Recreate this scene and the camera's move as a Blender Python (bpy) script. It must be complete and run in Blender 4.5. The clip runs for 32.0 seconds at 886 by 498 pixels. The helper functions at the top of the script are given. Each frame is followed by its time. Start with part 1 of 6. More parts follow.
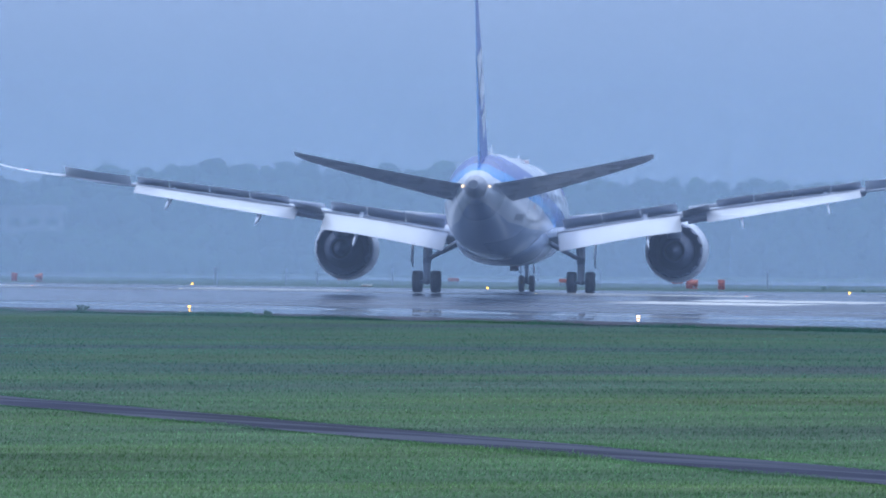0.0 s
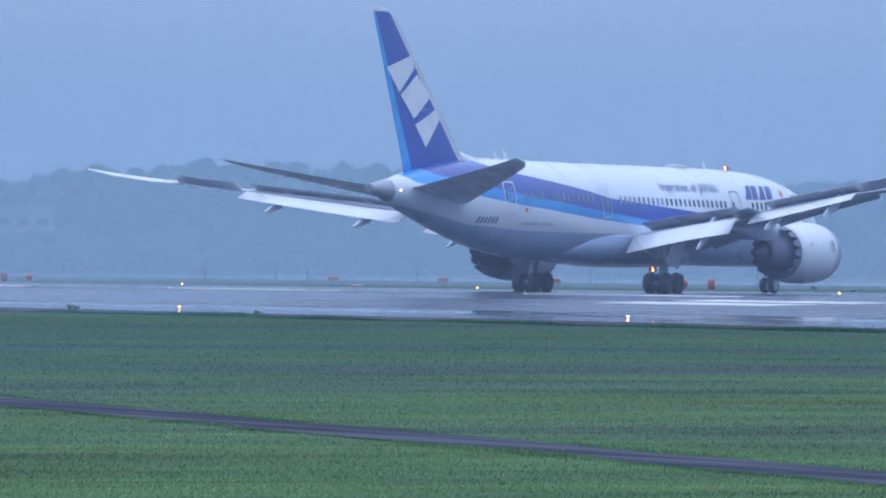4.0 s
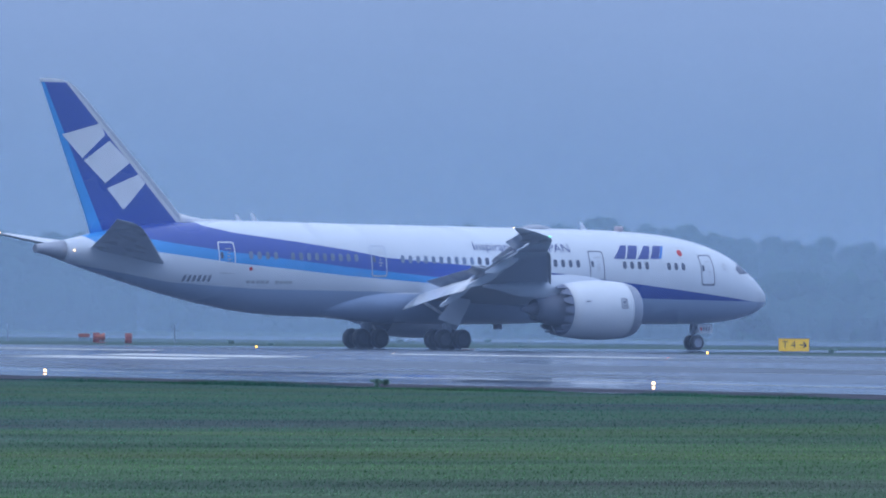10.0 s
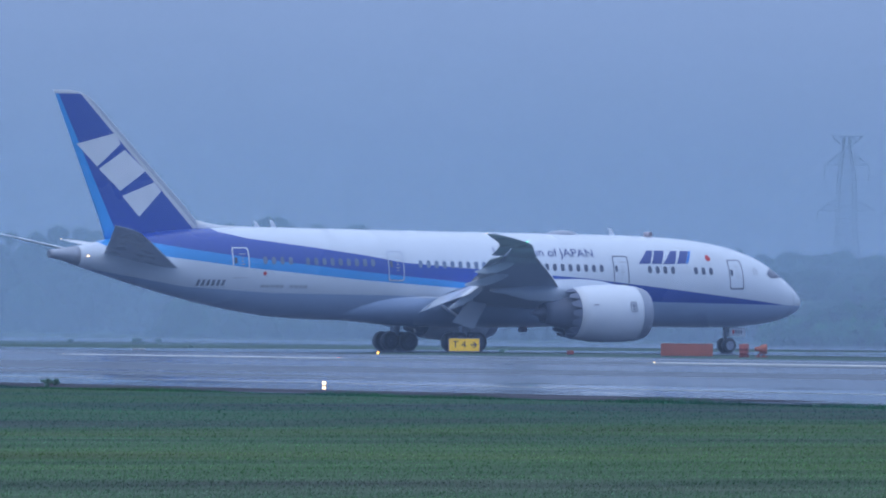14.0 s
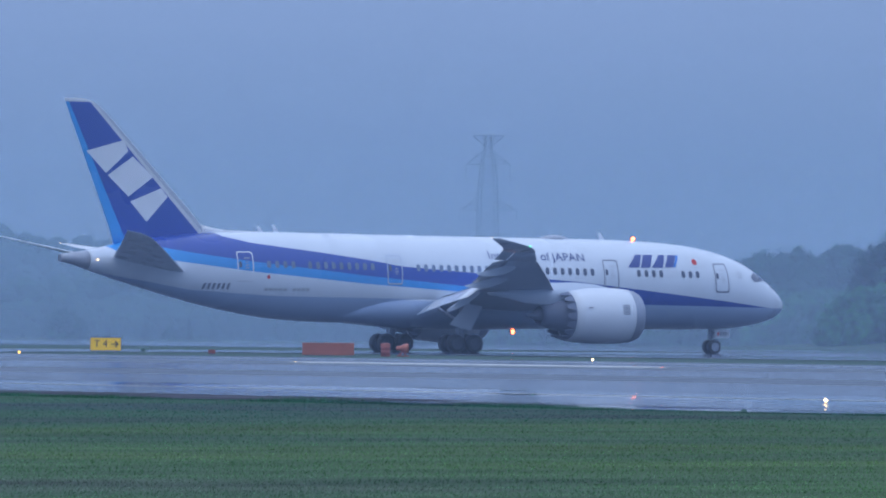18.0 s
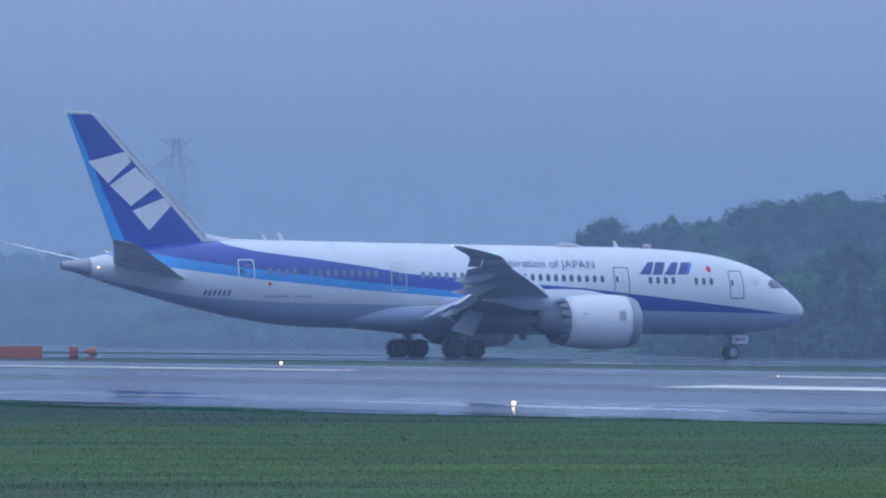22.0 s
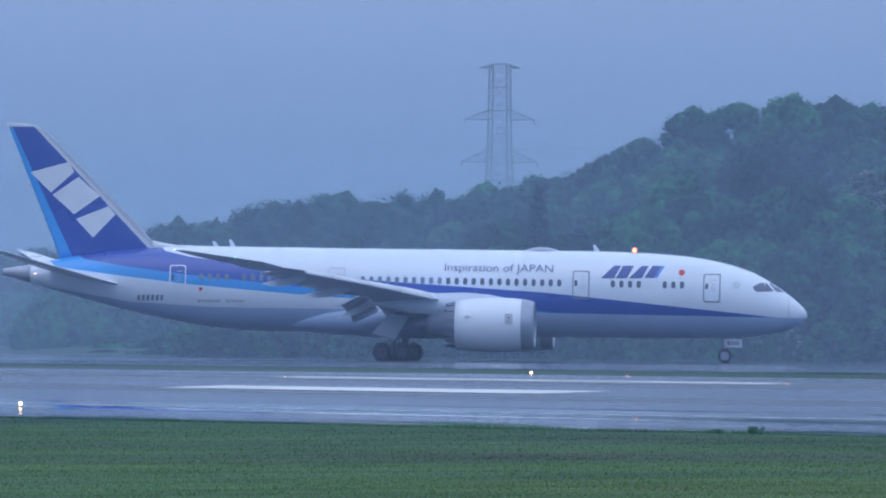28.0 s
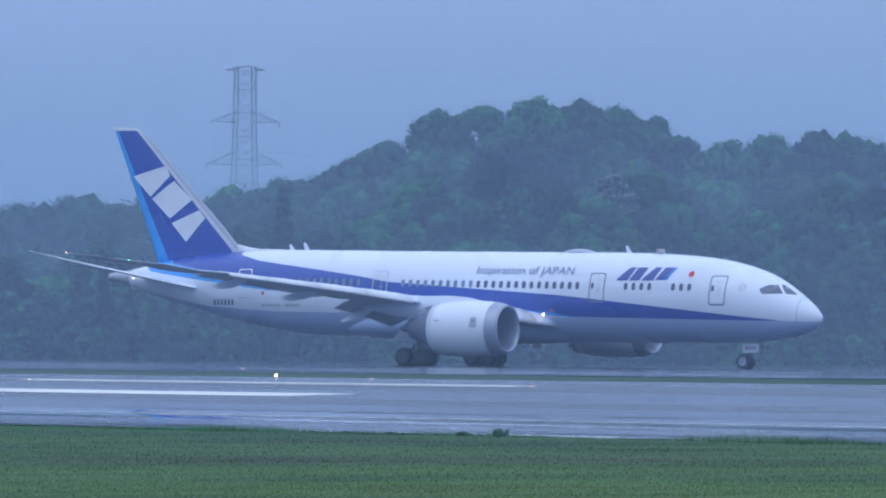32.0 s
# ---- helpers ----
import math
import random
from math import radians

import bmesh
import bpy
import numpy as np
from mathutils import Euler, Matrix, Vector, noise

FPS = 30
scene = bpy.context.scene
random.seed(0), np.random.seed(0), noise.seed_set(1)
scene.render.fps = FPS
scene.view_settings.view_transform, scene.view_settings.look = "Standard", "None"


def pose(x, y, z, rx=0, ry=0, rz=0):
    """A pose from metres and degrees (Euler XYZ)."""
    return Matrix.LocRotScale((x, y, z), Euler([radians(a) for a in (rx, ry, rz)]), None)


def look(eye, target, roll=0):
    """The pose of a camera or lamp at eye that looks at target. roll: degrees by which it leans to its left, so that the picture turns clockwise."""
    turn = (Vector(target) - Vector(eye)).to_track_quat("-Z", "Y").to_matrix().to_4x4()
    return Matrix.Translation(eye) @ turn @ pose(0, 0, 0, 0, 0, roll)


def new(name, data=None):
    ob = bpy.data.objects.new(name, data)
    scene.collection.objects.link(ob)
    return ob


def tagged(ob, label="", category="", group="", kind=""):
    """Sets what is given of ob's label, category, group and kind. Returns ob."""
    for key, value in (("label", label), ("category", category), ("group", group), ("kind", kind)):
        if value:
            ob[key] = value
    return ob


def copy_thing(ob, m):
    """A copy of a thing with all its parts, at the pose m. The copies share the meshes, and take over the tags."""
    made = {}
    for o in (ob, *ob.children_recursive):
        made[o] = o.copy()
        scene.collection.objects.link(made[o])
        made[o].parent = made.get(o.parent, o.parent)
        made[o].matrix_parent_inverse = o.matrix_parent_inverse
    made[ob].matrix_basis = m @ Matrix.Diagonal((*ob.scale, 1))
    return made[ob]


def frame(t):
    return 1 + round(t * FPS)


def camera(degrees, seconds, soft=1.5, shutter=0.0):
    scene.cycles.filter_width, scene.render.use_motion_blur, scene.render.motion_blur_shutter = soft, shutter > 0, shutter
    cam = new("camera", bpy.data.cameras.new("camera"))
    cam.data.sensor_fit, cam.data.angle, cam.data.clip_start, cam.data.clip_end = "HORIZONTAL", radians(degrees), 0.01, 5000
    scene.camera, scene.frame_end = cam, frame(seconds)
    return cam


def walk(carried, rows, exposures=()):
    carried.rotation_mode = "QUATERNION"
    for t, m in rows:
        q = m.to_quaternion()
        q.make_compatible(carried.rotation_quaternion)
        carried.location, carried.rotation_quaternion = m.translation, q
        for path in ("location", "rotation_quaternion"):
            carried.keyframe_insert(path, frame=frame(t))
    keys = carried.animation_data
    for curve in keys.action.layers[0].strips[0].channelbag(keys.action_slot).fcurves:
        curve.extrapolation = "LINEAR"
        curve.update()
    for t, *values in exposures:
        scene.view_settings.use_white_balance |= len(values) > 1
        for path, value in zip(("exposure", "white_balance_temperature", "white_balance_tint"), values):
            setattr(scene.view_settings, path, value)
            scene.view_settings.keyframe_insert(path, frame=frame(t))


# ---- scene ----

# ---- camera: a long lens on a tripod at the airport fence, panning with the airliner ----
EYE = Vector((0.0, 0.0, 2.196))


def aim(pan, tilt, roll):
    """Camera pose: pan in degrees from +y towards +x, tilt upwards, roll."""
    p, e = radians(pan), radians(tilt)
    way = Vector((math.sin(p) * math.cos(e), math.cos(p) * math.cos(e), math.sin(e)))
    return look(EYE, EYE + way * 100, roll)


cam = camera(6.5482, 32.0, soft=1.95)
walk(cam, [
    (0, aim(-67.7556, 0.1388, 0.454)), (0.5, aim(-67.7530, 0.1379, 0.454)), (1, aim(-67.7568, 0.1375, 0.452)),
    (1.5, aim(-67.7572, 0.1399, 0.450)), (2, aim(-67.7542, 0.1361, 0.449)), (2.5, aim(-67.7529, 0.1354, 0.450)),
    (3.5, aim(-67.7409, 0.1354, 0.450)), (4.5, aim(-67.5147, 0.1496, 0.454)), (5, aim(-67.2196, 0.1610, 0.454)),
    (5.5, aim(-66.8320, 0.1743, 0.455)), (6, aim(-66.4338, 0.2224, 0.456)), (6.5, aim(-66.1510, 0.2830, 0.456)),
    (7, aim(-65.8563, 0.3408, 0.457)), (7.5, aim(-65.3161, 0.3921, 0.456)), (8, aim(-65.0011, 0.4557, 0.453)),
    (8.5, aim(-64.6017, 0.5411, 0.453)), (9, aim(-64.1935, 0.5712, 0.453)), (9.5, aim(-63.8084, 0.5731, 0.452)),
    (10, aim(-63.3743, 0.5706, 0.452)), (10.5, aim(-63.2227, 0.5628, 0.452)), (11, aim(-63.0083, 0.5648, 0.452)),
    (11.5, aim(-62.6144, 0.5709, 0.452)), (12, aim(-62.1654, 0.5758, 0.451)), (12.5, aim(-61.8302, 0.5730, 0.451)),
    (13, aim(-61.5801, 0.5731, 0.451)), (13.5, aim(-61.1873, 0.5796, 0.451)), (14, aim(-60.9372, 0.5886, 0.451)),
    (14.5, aim(-60.6871, 0.5870, 0.451)), (16.5, aim(-59.2684, 0.5890, 0.452)), (17, aim(-58.8942, 0.5872, 0.453)),
    (17.5, aim(-58.6453, 0.5972, 0.453)), (18, aim(-58.2861, 0.6037, 0.453)), (18.5, aim(-58.0643, 0.6054, 0.454)),
    (19, aim(-57.8682, 0.6038, 0.453)), (19.5, aim(-57.5038, 0.6079, 0.451)), (20, aim(-56.9442, 0.6220, 0.448)),
    (20.5, aim(-56.6573, 0.6259, 0.445)), (21, aim(-56.5152, 0.6248, 0.442)), (21.5, aim(-56.2784, 0.6291, 0.439)),
    (22, aim(-55.9815, 0.6443, 0.434)), (22.5, aim(-55.7013, 0.6405, 0.432)), (23, aim(-55.4069, 0.6460, 0.428)),
    (23.5, aim(-55.0853, 0.6460, 0.425)), (24, aim(-54.7379, 0.6554, 0.421)), (24.5, aim(-54.4081, 0.6651, 0.418)),
    (26.5, aim(-53.3225, 0.6631, 0.417)), (27, aim(-53.0556, 0.6647, 0.419)), (27.5, aim(-52.7542, 0.6697, 0.419)),
    (28, aim(-52.3328, 0.6735, 0.421)), (28.5, aim(-51.9996, 0.6789, 0.423)), (29, aim(-51.7018, 0.6776, 0.426)),
    (29.5, aim(-51.4050, 0.6827, 0.430)), (30, aim(-51.2262, 0.6798, 0.434)), (30.5, aim(-51.1035, 0.6763, 0.437)),
    (31, aim(-50.9575, 0.6791, 0.440)), (31.5, aim(-50.7340, 0.7030, 0.443)), (32, aim(-50.4469, 0.7067, 0.444)),
], exposures=[(0, 0.37, 6900, 10), (6, 0.38, 6900, 10), (8, 0.30, 6750, 10), (9, 0.18, 6600, 10), (10, 0.10, 6550, 10), (11.5, 0.04, 6500, 10), (20, -0.03, 6500, 10), (27, 0.02, 6500, 10), (32, 0.19, 6550, 10)])

# ---- sky: low overcast, blue before dusk, brighter overhead ----
world = bpy.data.worlds.new("overcast")
scene.world = world
world.use_nodes = True
wn, wl = world.node_tree.nodes, world.node_tree.links
sky = wn.new("ShaderNodeTexSky")
sky.sky_type, sky.sun_disc = "NISHITA", False
sky.sun_elevation, sky.sun_rotation = radians(55), radians(200)
coord = wn.new("ShaderNodeTexCoord")
split = wn.new("ShaderNodeSeparateXYZ")
wl.new(coord.outputs["Generated"], split.inputs[0])
cloud = wn.new("ShaderNodeValToRGB")
cloud.color_ramp.elements[0].position, cloud.color_ramp.elements[0].color = 0.0, (0.177, 0.288, 0.530, 1)
cloud.color_ramp.elements[1].position, cloud.color_ramp.elements[1].color = 1.0, (0.874, 1.060, 1.445, 1)
for place, tone in ((0.02, (0.192, 0.302, 0.552)), (0.05, (0.252, 0.376, 0.670)), (0.12, (0.276, 0.424, 0.760)), (0.4, (0.541, 0.720, 1.109))):
    cloud.color_ramp.elements.new(place).color = (*tone, 1)
wl.new(split.outputs["Z"], cloud.inputs[0])
drift = wn.new("ShaderNodeTexNoise")
drift.inputs["Scale"].default_value, drift.inputs["Detail"].default_value = 9.0, 3.0
wl.new(coord.outputs["Generated"], drift.inputs["Vector"])
soft = wn.new("ShaderNodeMapRange")
soft.inputs[1].default_value, soft.inputs[2].default_value, soft.inputs[3].default_value, soft.inputs[4].default_value = 0.3, 0.7, 0.955, 1.045
wl.new(drift.outputs[0], soft.inputs[0])
wide = wn.new("ShaderNodeMix")
wide.data_type, wide.blend_type = "RGBA", "MULTIPLY"
wide.inputs[0].default_value = 1.0
wl.new(cloud.outputs[0], wide.inputs[6])
wl.new(soft.outputs[0], wide.inputs[7])
thin = wn.new("ShaderNodeMix")
thin.data_type, thin.blend_type = "RGBA", "ADD"
thin.inputs[0].default_value = 0.004
wl.new(wide.outputs[2], thin.inputs[6])
wl.new(sky.outputs[0], thin.inputs[7])
wl.new(thin.outputs[2], wn["Background"].inputs[0])
wn["Background"].inputs[1].default_value = 1.0

sun = new("sun", bpy.data.lights.new("sun", "SUN"))
sun.data.energy, sun.data.angle, sun.data.color = 0.3, radians(40), (1.0, 0.98, 0.95)
sun.matrix_world = look((0, 0, 300), (-60, 150, 0))


# ---- materials ----
def link(m, a, b):
    m.node_tree.links.new(a, b)


def mat(name, base, rough=0.5, metal=0.0, vary=0.15, grain=8.0, bump=0.0, spec=0.5, coat=0.0, second=None, mix=0.5, emit=None, power=1.0, space="Object"):
    """A procedural surface: base colour varied at two scales, roughness broken up, fine relief."""
    m = bpy.data.materials.new(name)
    m.use_nodes = True
    n = m.node_tree.nodes
    b = n["Principled BSDF"]
    b.inputs["Metallic"].default_value = metal
    b.inputs["Specular IOR Level"].default_value = spec
    b.inputs["Coat Weight"].default_value = coat
    tc = n.new("ShaderNodeTexCoord")
    fine, broad = n.new("ShaderNodeTexNoise"), n.new("ShaderNodeTexNoise")
    fine.inputs["Scale"].default_value, broad.inputs["Scale"].default_value = grain, grain / 9
    fine.inputs["Detail"].default_value, broad.inputs["Detail"].default_value = 4, 2
    for t in (fine, broad):
        link(m, tc.outputs[space], t.inputs["Vector"])
    ramp = n.new("ShaderNodeValToRGB")
    dark = second or [c * (1 - vary * 1.6) for c in base]
    ramp.color_ramp.elements[0].position, ramp.color_ramp.elements[0].color = 0.5 - mix * 0.4, (*dark, 1)
    ramp.color_ramp.elements[1].position, ramp.color_ramp.elements[1].color = 0.5 + mix * 0.4, (*[min(1, c * (1 + vary * 0.4)) for c in base], 1)
    add = n.new("ShaderNodeMath")
    add.operation = "MULTIPLY_ADD"
    add.inputs[1].default_value, = (0.45,)
    link(m, fine.outputs[0], add.inputs[0])
    half = n.new("ShaderNodeMath")
    half.operation, half.inputs[1].default_value = "MULTIPLY", 0.55
    link(m, broad.outputs[0], half.inputs[0])
    link(m, half.outputs[0], add.inputs[2])
    link(m, add.outputs[0], ramp.inputs[0])
    link(m, ramp.outputs[0], b.inputs["Base Color"])
    rr = n.new("ShaderNodeMapRange")
    rr.inputs[1].default_value, rr.inputs[2].default_value = 0.3, 0.7
    rr.inputs[3].default_value, rr.inputs[4].default_value = max(0.02, rough - 0.08), min(1, rough + 0.08)
    link(m, broad.outputs[0], rr.inputs[0])
    link(m, rr.outputs[0], b.inputs["Roughness"])
    if bump:
        bp = n.new("ShaderNodeBump")
        bp.inputs["Strength"].default_value, bp.inputs["Distance"].default_value = bump, 0.02
        link(m, fine.outputs[0], bp.inputs["Height"])
        link(m, bp.outputs[0], b.inputs["Normal"])
    if emit:
        b.inputs["Emission Color"].default_value, b.inputs["Emission Strength"].default_value = (*emit, 1), power
    return m


def wet(name, base, slick, dull, scale, spec=0.5):
    """Wet paving: long shallow puddles and streaks along the runway between duller stretches."""
    m = mat(name, base, 0.3, vary=0.35, grain=1.2, spec=spec)
    n = m.node_tree.nodes
    b = n["Principled BSDF"]
    tc = n.new("ShaderNodeTexCoord")
    mp = n.new("ShaderNodeMapping")
    mp.inputs["Scale"].default_value = (0.14, 3.0, 1.0)
    link(m, tc.outputs["Object"], mp.inputs[0])
    t = n.new("ShaderNodeTexNoise")
    t.inputs["Scale"].default_value, t.inputs["Detail"].default_value = scale, 8
    link(m, mp.outputs[0], t.inputs["Vector"])
    r = n.new("ShaderNodeMapRange")
    r.inputs[1].default_value, r.inputs[2].default_value, r.inputs[3].default_value, r.inputs[4].default_value = 0.43, 0.56, slick, dull
    link(m, t.outputs[0], r.inputs[0])
    link(m, r.outputs[0], b.inputs["Roughness"])
    return m


def turf(name, blades):
    """Grass: dark and fresh green, olive and pale patches, each blade a little different."""
    m = bpy.data.materials.new(name)
    m.use_nodes = True
    n = m.node_tree.nodes
    b = n["Principled BSDF"]
    b.inputs["Roughness"].default_value, b.inputs["Specular IOR Level"].default_value = 0.75, 0.12
    geo = n.new("ShaderNodeNewGeometry")
    def patches(scale, rows, sx=1.0, sy=1.0):
        mp = n.new("ShaderNodeMapping")
        mp.inputs["Scale"].default_value = (sx, sy, 1)
        link(m, geo.outputs["Position"], mp.inputs[0])
        t = n.new("ShaderNodeTexNoise")
        t.inputs["Scale"].default_value, t.inputs["Detail"].default_value = scale, 4
        link(m, mp.outputs[0], t.inputs["Vector"])
        r = n.new("ShaderNodeValToRGB")
        r.color_ramp.elements[0].position, r.color_ramp.elements[0].color = rows[0][0], (*rows[0][1], 1)
        r.color_ramp.elements[1].position, r.color_ramp.elements[1].color = rows[-1][0], (*rows[-1][1], 1)
        for p, c in rows[1:-1]:
            r.color_ramp.elements.new(p).color = (*c, 1)
        link(m, t.outputs[0], r.inputs[0])
        return r.outputs[0]
    wide = patches(0.055, [(0.33, (0.032, 0.058, 0.060)), (0.43, (0.028, 0.076, 0.056)), (0.53, (0.030, 0.090, 0.050)), (0.62, (0.034, 0.088, 0.043)), (0.72, (0.042, 0.085, 0.041))], 1.0, 0.4)
    fine = patches(0.30, [(0.30, (0.66, 0.69, 0.74)), (0.5, (0.98, 0.98, 1.0)), (0.72, (1.30, 1.22, 1.26))], 0.8, 0.30)
    strokes = patches(9.0, [(0.30, (0.78, 0.80, 0.82)), (0.5, (0.98, 0.98, 0.98)), (0.72, (1.30, 1.26, 1.28))], 1.0, 0.04)
    grit = patches(1.6, [(0.32, (0.76, 0.78, 0.82)), (0.5, (1.0, 1.0, 1.0)), (0.70, (1.24, 1.22, 1.20))], 1.0, 0.07)
    both = n.new("ShaderNodeMix")
    both.data_type, both.blend_type = "RGBA", "MULTIPLY"
    both.inputs[0].default_value = 1.0
    link(m, strokes, both.inputs[6])
    link(m, grit, both.inputs[7])
    sum_ = n.new("ShaderNodeMix")
    sum_.data_type, sum_.blend_type = "RGBA", "MULTIPLY"
    sum_.inputs[0].default_value = 1.0
    link(m, both.outputs[2], sum_.inputs[6])
    link(m, fine, sum_.inputs[7])
    fine = sum_.outputs[2]
    mul = n.new("ShaderNodeMix")
    mul.data_type, mul.blend_type = "RGBA", "MULTIPLY"
    mul.inputs[0].default_value = 1.0
    link(m, wide, mul.inputs[6])
    link(m, fine, mul.inputs[7])
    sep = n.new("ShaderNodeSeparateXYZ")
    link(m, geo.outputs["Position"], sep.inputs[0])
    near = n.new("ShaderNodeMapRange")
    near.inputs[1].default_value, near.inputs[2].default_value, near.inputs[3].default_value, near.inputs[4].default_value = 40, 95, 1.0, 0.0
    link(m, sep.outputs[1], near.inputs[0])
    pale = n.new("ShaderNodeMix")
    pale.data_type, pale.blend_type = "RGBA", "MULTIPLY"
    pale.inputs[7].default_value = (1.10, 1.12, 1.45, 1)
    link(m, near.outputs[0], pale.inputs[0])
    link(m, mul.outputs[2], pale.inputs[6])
    # haze put into the colour: turf beyond the runway is mixed duller
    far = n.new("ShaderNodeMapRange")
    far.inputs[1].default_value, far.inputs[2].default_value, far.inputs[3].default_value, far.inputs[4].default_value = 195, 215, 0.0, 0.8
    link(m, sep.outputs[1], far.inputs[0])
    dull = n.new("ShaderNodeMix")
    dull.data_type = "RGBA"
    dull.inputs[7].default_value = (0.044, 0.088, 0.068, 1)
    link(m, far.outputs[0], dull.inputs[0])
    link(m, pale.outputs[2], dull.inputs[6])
    out = dull.outputs[2]
    # the turf is fresher and yellower further along
    lush = n.new("ShaderNodeMapRange")
    lush.inputs[1].default_value, lush.inputs[2].default_value, lush.inputs[3].default_value, lush.inputs[4].default_value = -195, -110, 0.0, 1.0
    link(m, sep.outputs[0], lush.inputs[0])
    fresh = n.new("ShaderNodeMix")
    fresh.data_type, fresh.blend_type = "RGBA", "MULTIPLY"
    fresh.inputs[7].default_value = (1.78, 1.24, 0.74, 1)
    link(m, lush.outputs[0], fresh.inputs[0])
    link(m, out, fresh.inputs[6])
    out = fresh.outputs[2]
    if blades:
        r = n.new("ShaderNodeValToRGB")
        r.color_ramp.elements[0].position, r.color_ramp.elements[0].color = 0.0, (1.25, 1.3, 1.36, 1)
        r.color_ramp.elements[1].position, r.color_ramp.elements[1].color = 1.0, (3.9, 3.9, 4.2, 1)
        r.color_ramp.elements.new(0.70).color = (2.2, 2.2, 2.3, 1)
        link(m, geo.outputs["Random Per Island"], r.inputs[0])
        k = n.new("ShaderNodeMix")
        k.data_type, k.blend_type = "RGBA", "MULTIPLY"
        k.inputs[0].default_value = 1.0
        link(m, out, k.inputs[6])
        link(m, r.outputs[0], k.inputs[7])
        out = k.outputs[2]
    link(m, out, b.inputs["Base Color"])
    if blades:
        thru = n.new("ShaderNodeBsdfTranslucent")
        link(m, out, thru.inputs[0])
        both = n.new("ShaderNodeMixShader")
        both.inputs[0].default_value = 0.5
        link(m, b.outputs[0], both.inputs[1])
        link(m, thru.outputs[0], both.inputs[2])
        link(m, both.outputs[0], n["Material Output"].inputs[0])
    return m


WHITE = mat("white_paint", (0.76, 0.81, 0.89), 0.28, vary=0.05, grain=1.5, coat=0.3)
WINGGREY = mat("wing_grey_paint", (0.72, 0.80, 0.93), 0.4, vary=0.10, grain=2.5)
DARKGREY = mat("dark_grey_panel", (0.22, 0.25, 0.32), 0.45, vary=0.25, grain=4.0)
LIGHTBLUE = mat("sky_blue_paint", (0.02, 0.22, 0.72), 0.3, vary=0.06, grain=1.5, coat=0.3)
METAL = mat("bare_metal", (0.62, 0.63, 0.65), 0.32, metal=0.9, vary=0.12, grain=5.0)
DARKMETAL = mat("scorched_metal", (0.25, 0.29, 0.38), 0.45, metal=0.35, vary=0.3, grain=6.0)
STEEL = mat("gear_steel", (0.46, 0.53, 0.66), 0.5, metal=0.1, vary=0.3, grain=7.0)
RUBBER = mat("wet_rubber", (0.045, 0.053, 0.075), 0.5, vary=0.2, grain=10.0, bump=0.1)
GLASS = mat("dark_window", (0.11, 0.13, 0.20), 0.2, vary=0.1, grain=3.0)
LINE = mat("door_outline", (0.20, 0.22, 0.30), 0.5, vary=0.1)
DOORLINE = mat("pale_door_outline", (0.80, 0.84, 0.92), 0.5, vary=0.1)
FADEDLINE = mat("grey_door_outline", (0.46, 0.52, 0.66), 0.5, vary=0.1)
PLACARD = mat("grey_placard", (0.42, 0.44, 0.50), 0.5, vary=0.1)
FINWHITE = mat("fin_white", (0.76, 0.79, 0.85), 0.3, vary=0.05)
RED = mat("red_paint", (0.62, 0.03, 0.03), 0.4, vary=0.05)
INK = mat("blue_lettering", (0.05, 0.08, 0.32), 0.4, vary=0.05)
DARKINK = mat("dark_lettering", (0.22, 0.24, 0.32), 0.4, vary=0.05)
ASPHALT = wet("wet_asphalt", (0.030, 0.042, 0.072), 0.16, 0.28, 0.05, 0.19)
SHOULDER = wet("soaked_asphalt", (0.032, 0.040, 0.064), 0.03, 0.13, 0.12, 0.65)
DRYEDGE = wet("dull_asphalt_edge", (0.046, 0.048, 0.072), 0.48, 0.70, 0.3, 0.07)
TAXI = wet("wet_taxiway_asphalt", (0.040, 0.056, 0.095), 0.05, 0.16, 0.04, 0.33)
MARK = mat("runway_marking_paint", (0.74, 0.74, 0.72), 0.45, vary=0.2, grain=2.0)
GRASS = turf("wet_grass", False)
BLADE = turf("grass_blades", True)
ORANGE = mat("orange_paint", (0.55, 0.145, 0.085), 0.5, vary=0.2, grain=3.0)
YELLOW = mat("sign_yellow", (0.80, 0.52, 0.02), 0.45, vary=0.05, emit=(0.9, 0.55, 0.02), power=0.25)
REDORANGE = mat("weathered_red_paint", (0.44, 0.09, 0.07), 0.55, vary=0.3, grain=4.0)
# base colour leans blue, a trace of distance haze put into it
FARSTEEL = mat("haze_tinted_galvanised_steel", (0.17, 0.21, 0.25), 0.7, vary=0.1, grain=0.5)
FARWALL = mat("pale_wall_far_off", (0.15, 0.17, 0.19), 0.8, vary=0.1, grain=0.1)
PATH = wet("wet_path", (0.034, 0.040, 0.074), 0.5, 0.75, 0.4, 0.07)
BLACK = mat("black_paint", (0.03, 0.03, 0.034), 0.5)
BARK = mat("bark", (0.07, 0.055, 0.045), 0.8, vary=0.4, grain=6.0, bump=0.4)
LAMPWARM = mat("lit_lens_warm", (0.8, 0.7, 0.5), 0.3, emit=(1.0, 0.66, 0.32), power=6.0)
LAMPAMBER = mat("lit_lens_amber", (0.8, 0.5, 0.1), 0.3, emit=(1.0, 0.52, 0.06), power=5.0)
LAMPRED = mat("lit_lens_red", (0.8, 0.1, 0.05), 0.3, emit=(1.0, 0.14, 0.05), power=4.0)
BEACON = mat("beacon_collar", (0.58, 0.50, 0.56), 0.3)
FLASH = mat("lit_beacon_lamp", (0.8, 0.1, 0.05), 0.3, emit=(1.0, 0.14, 0.04), power=22.0)
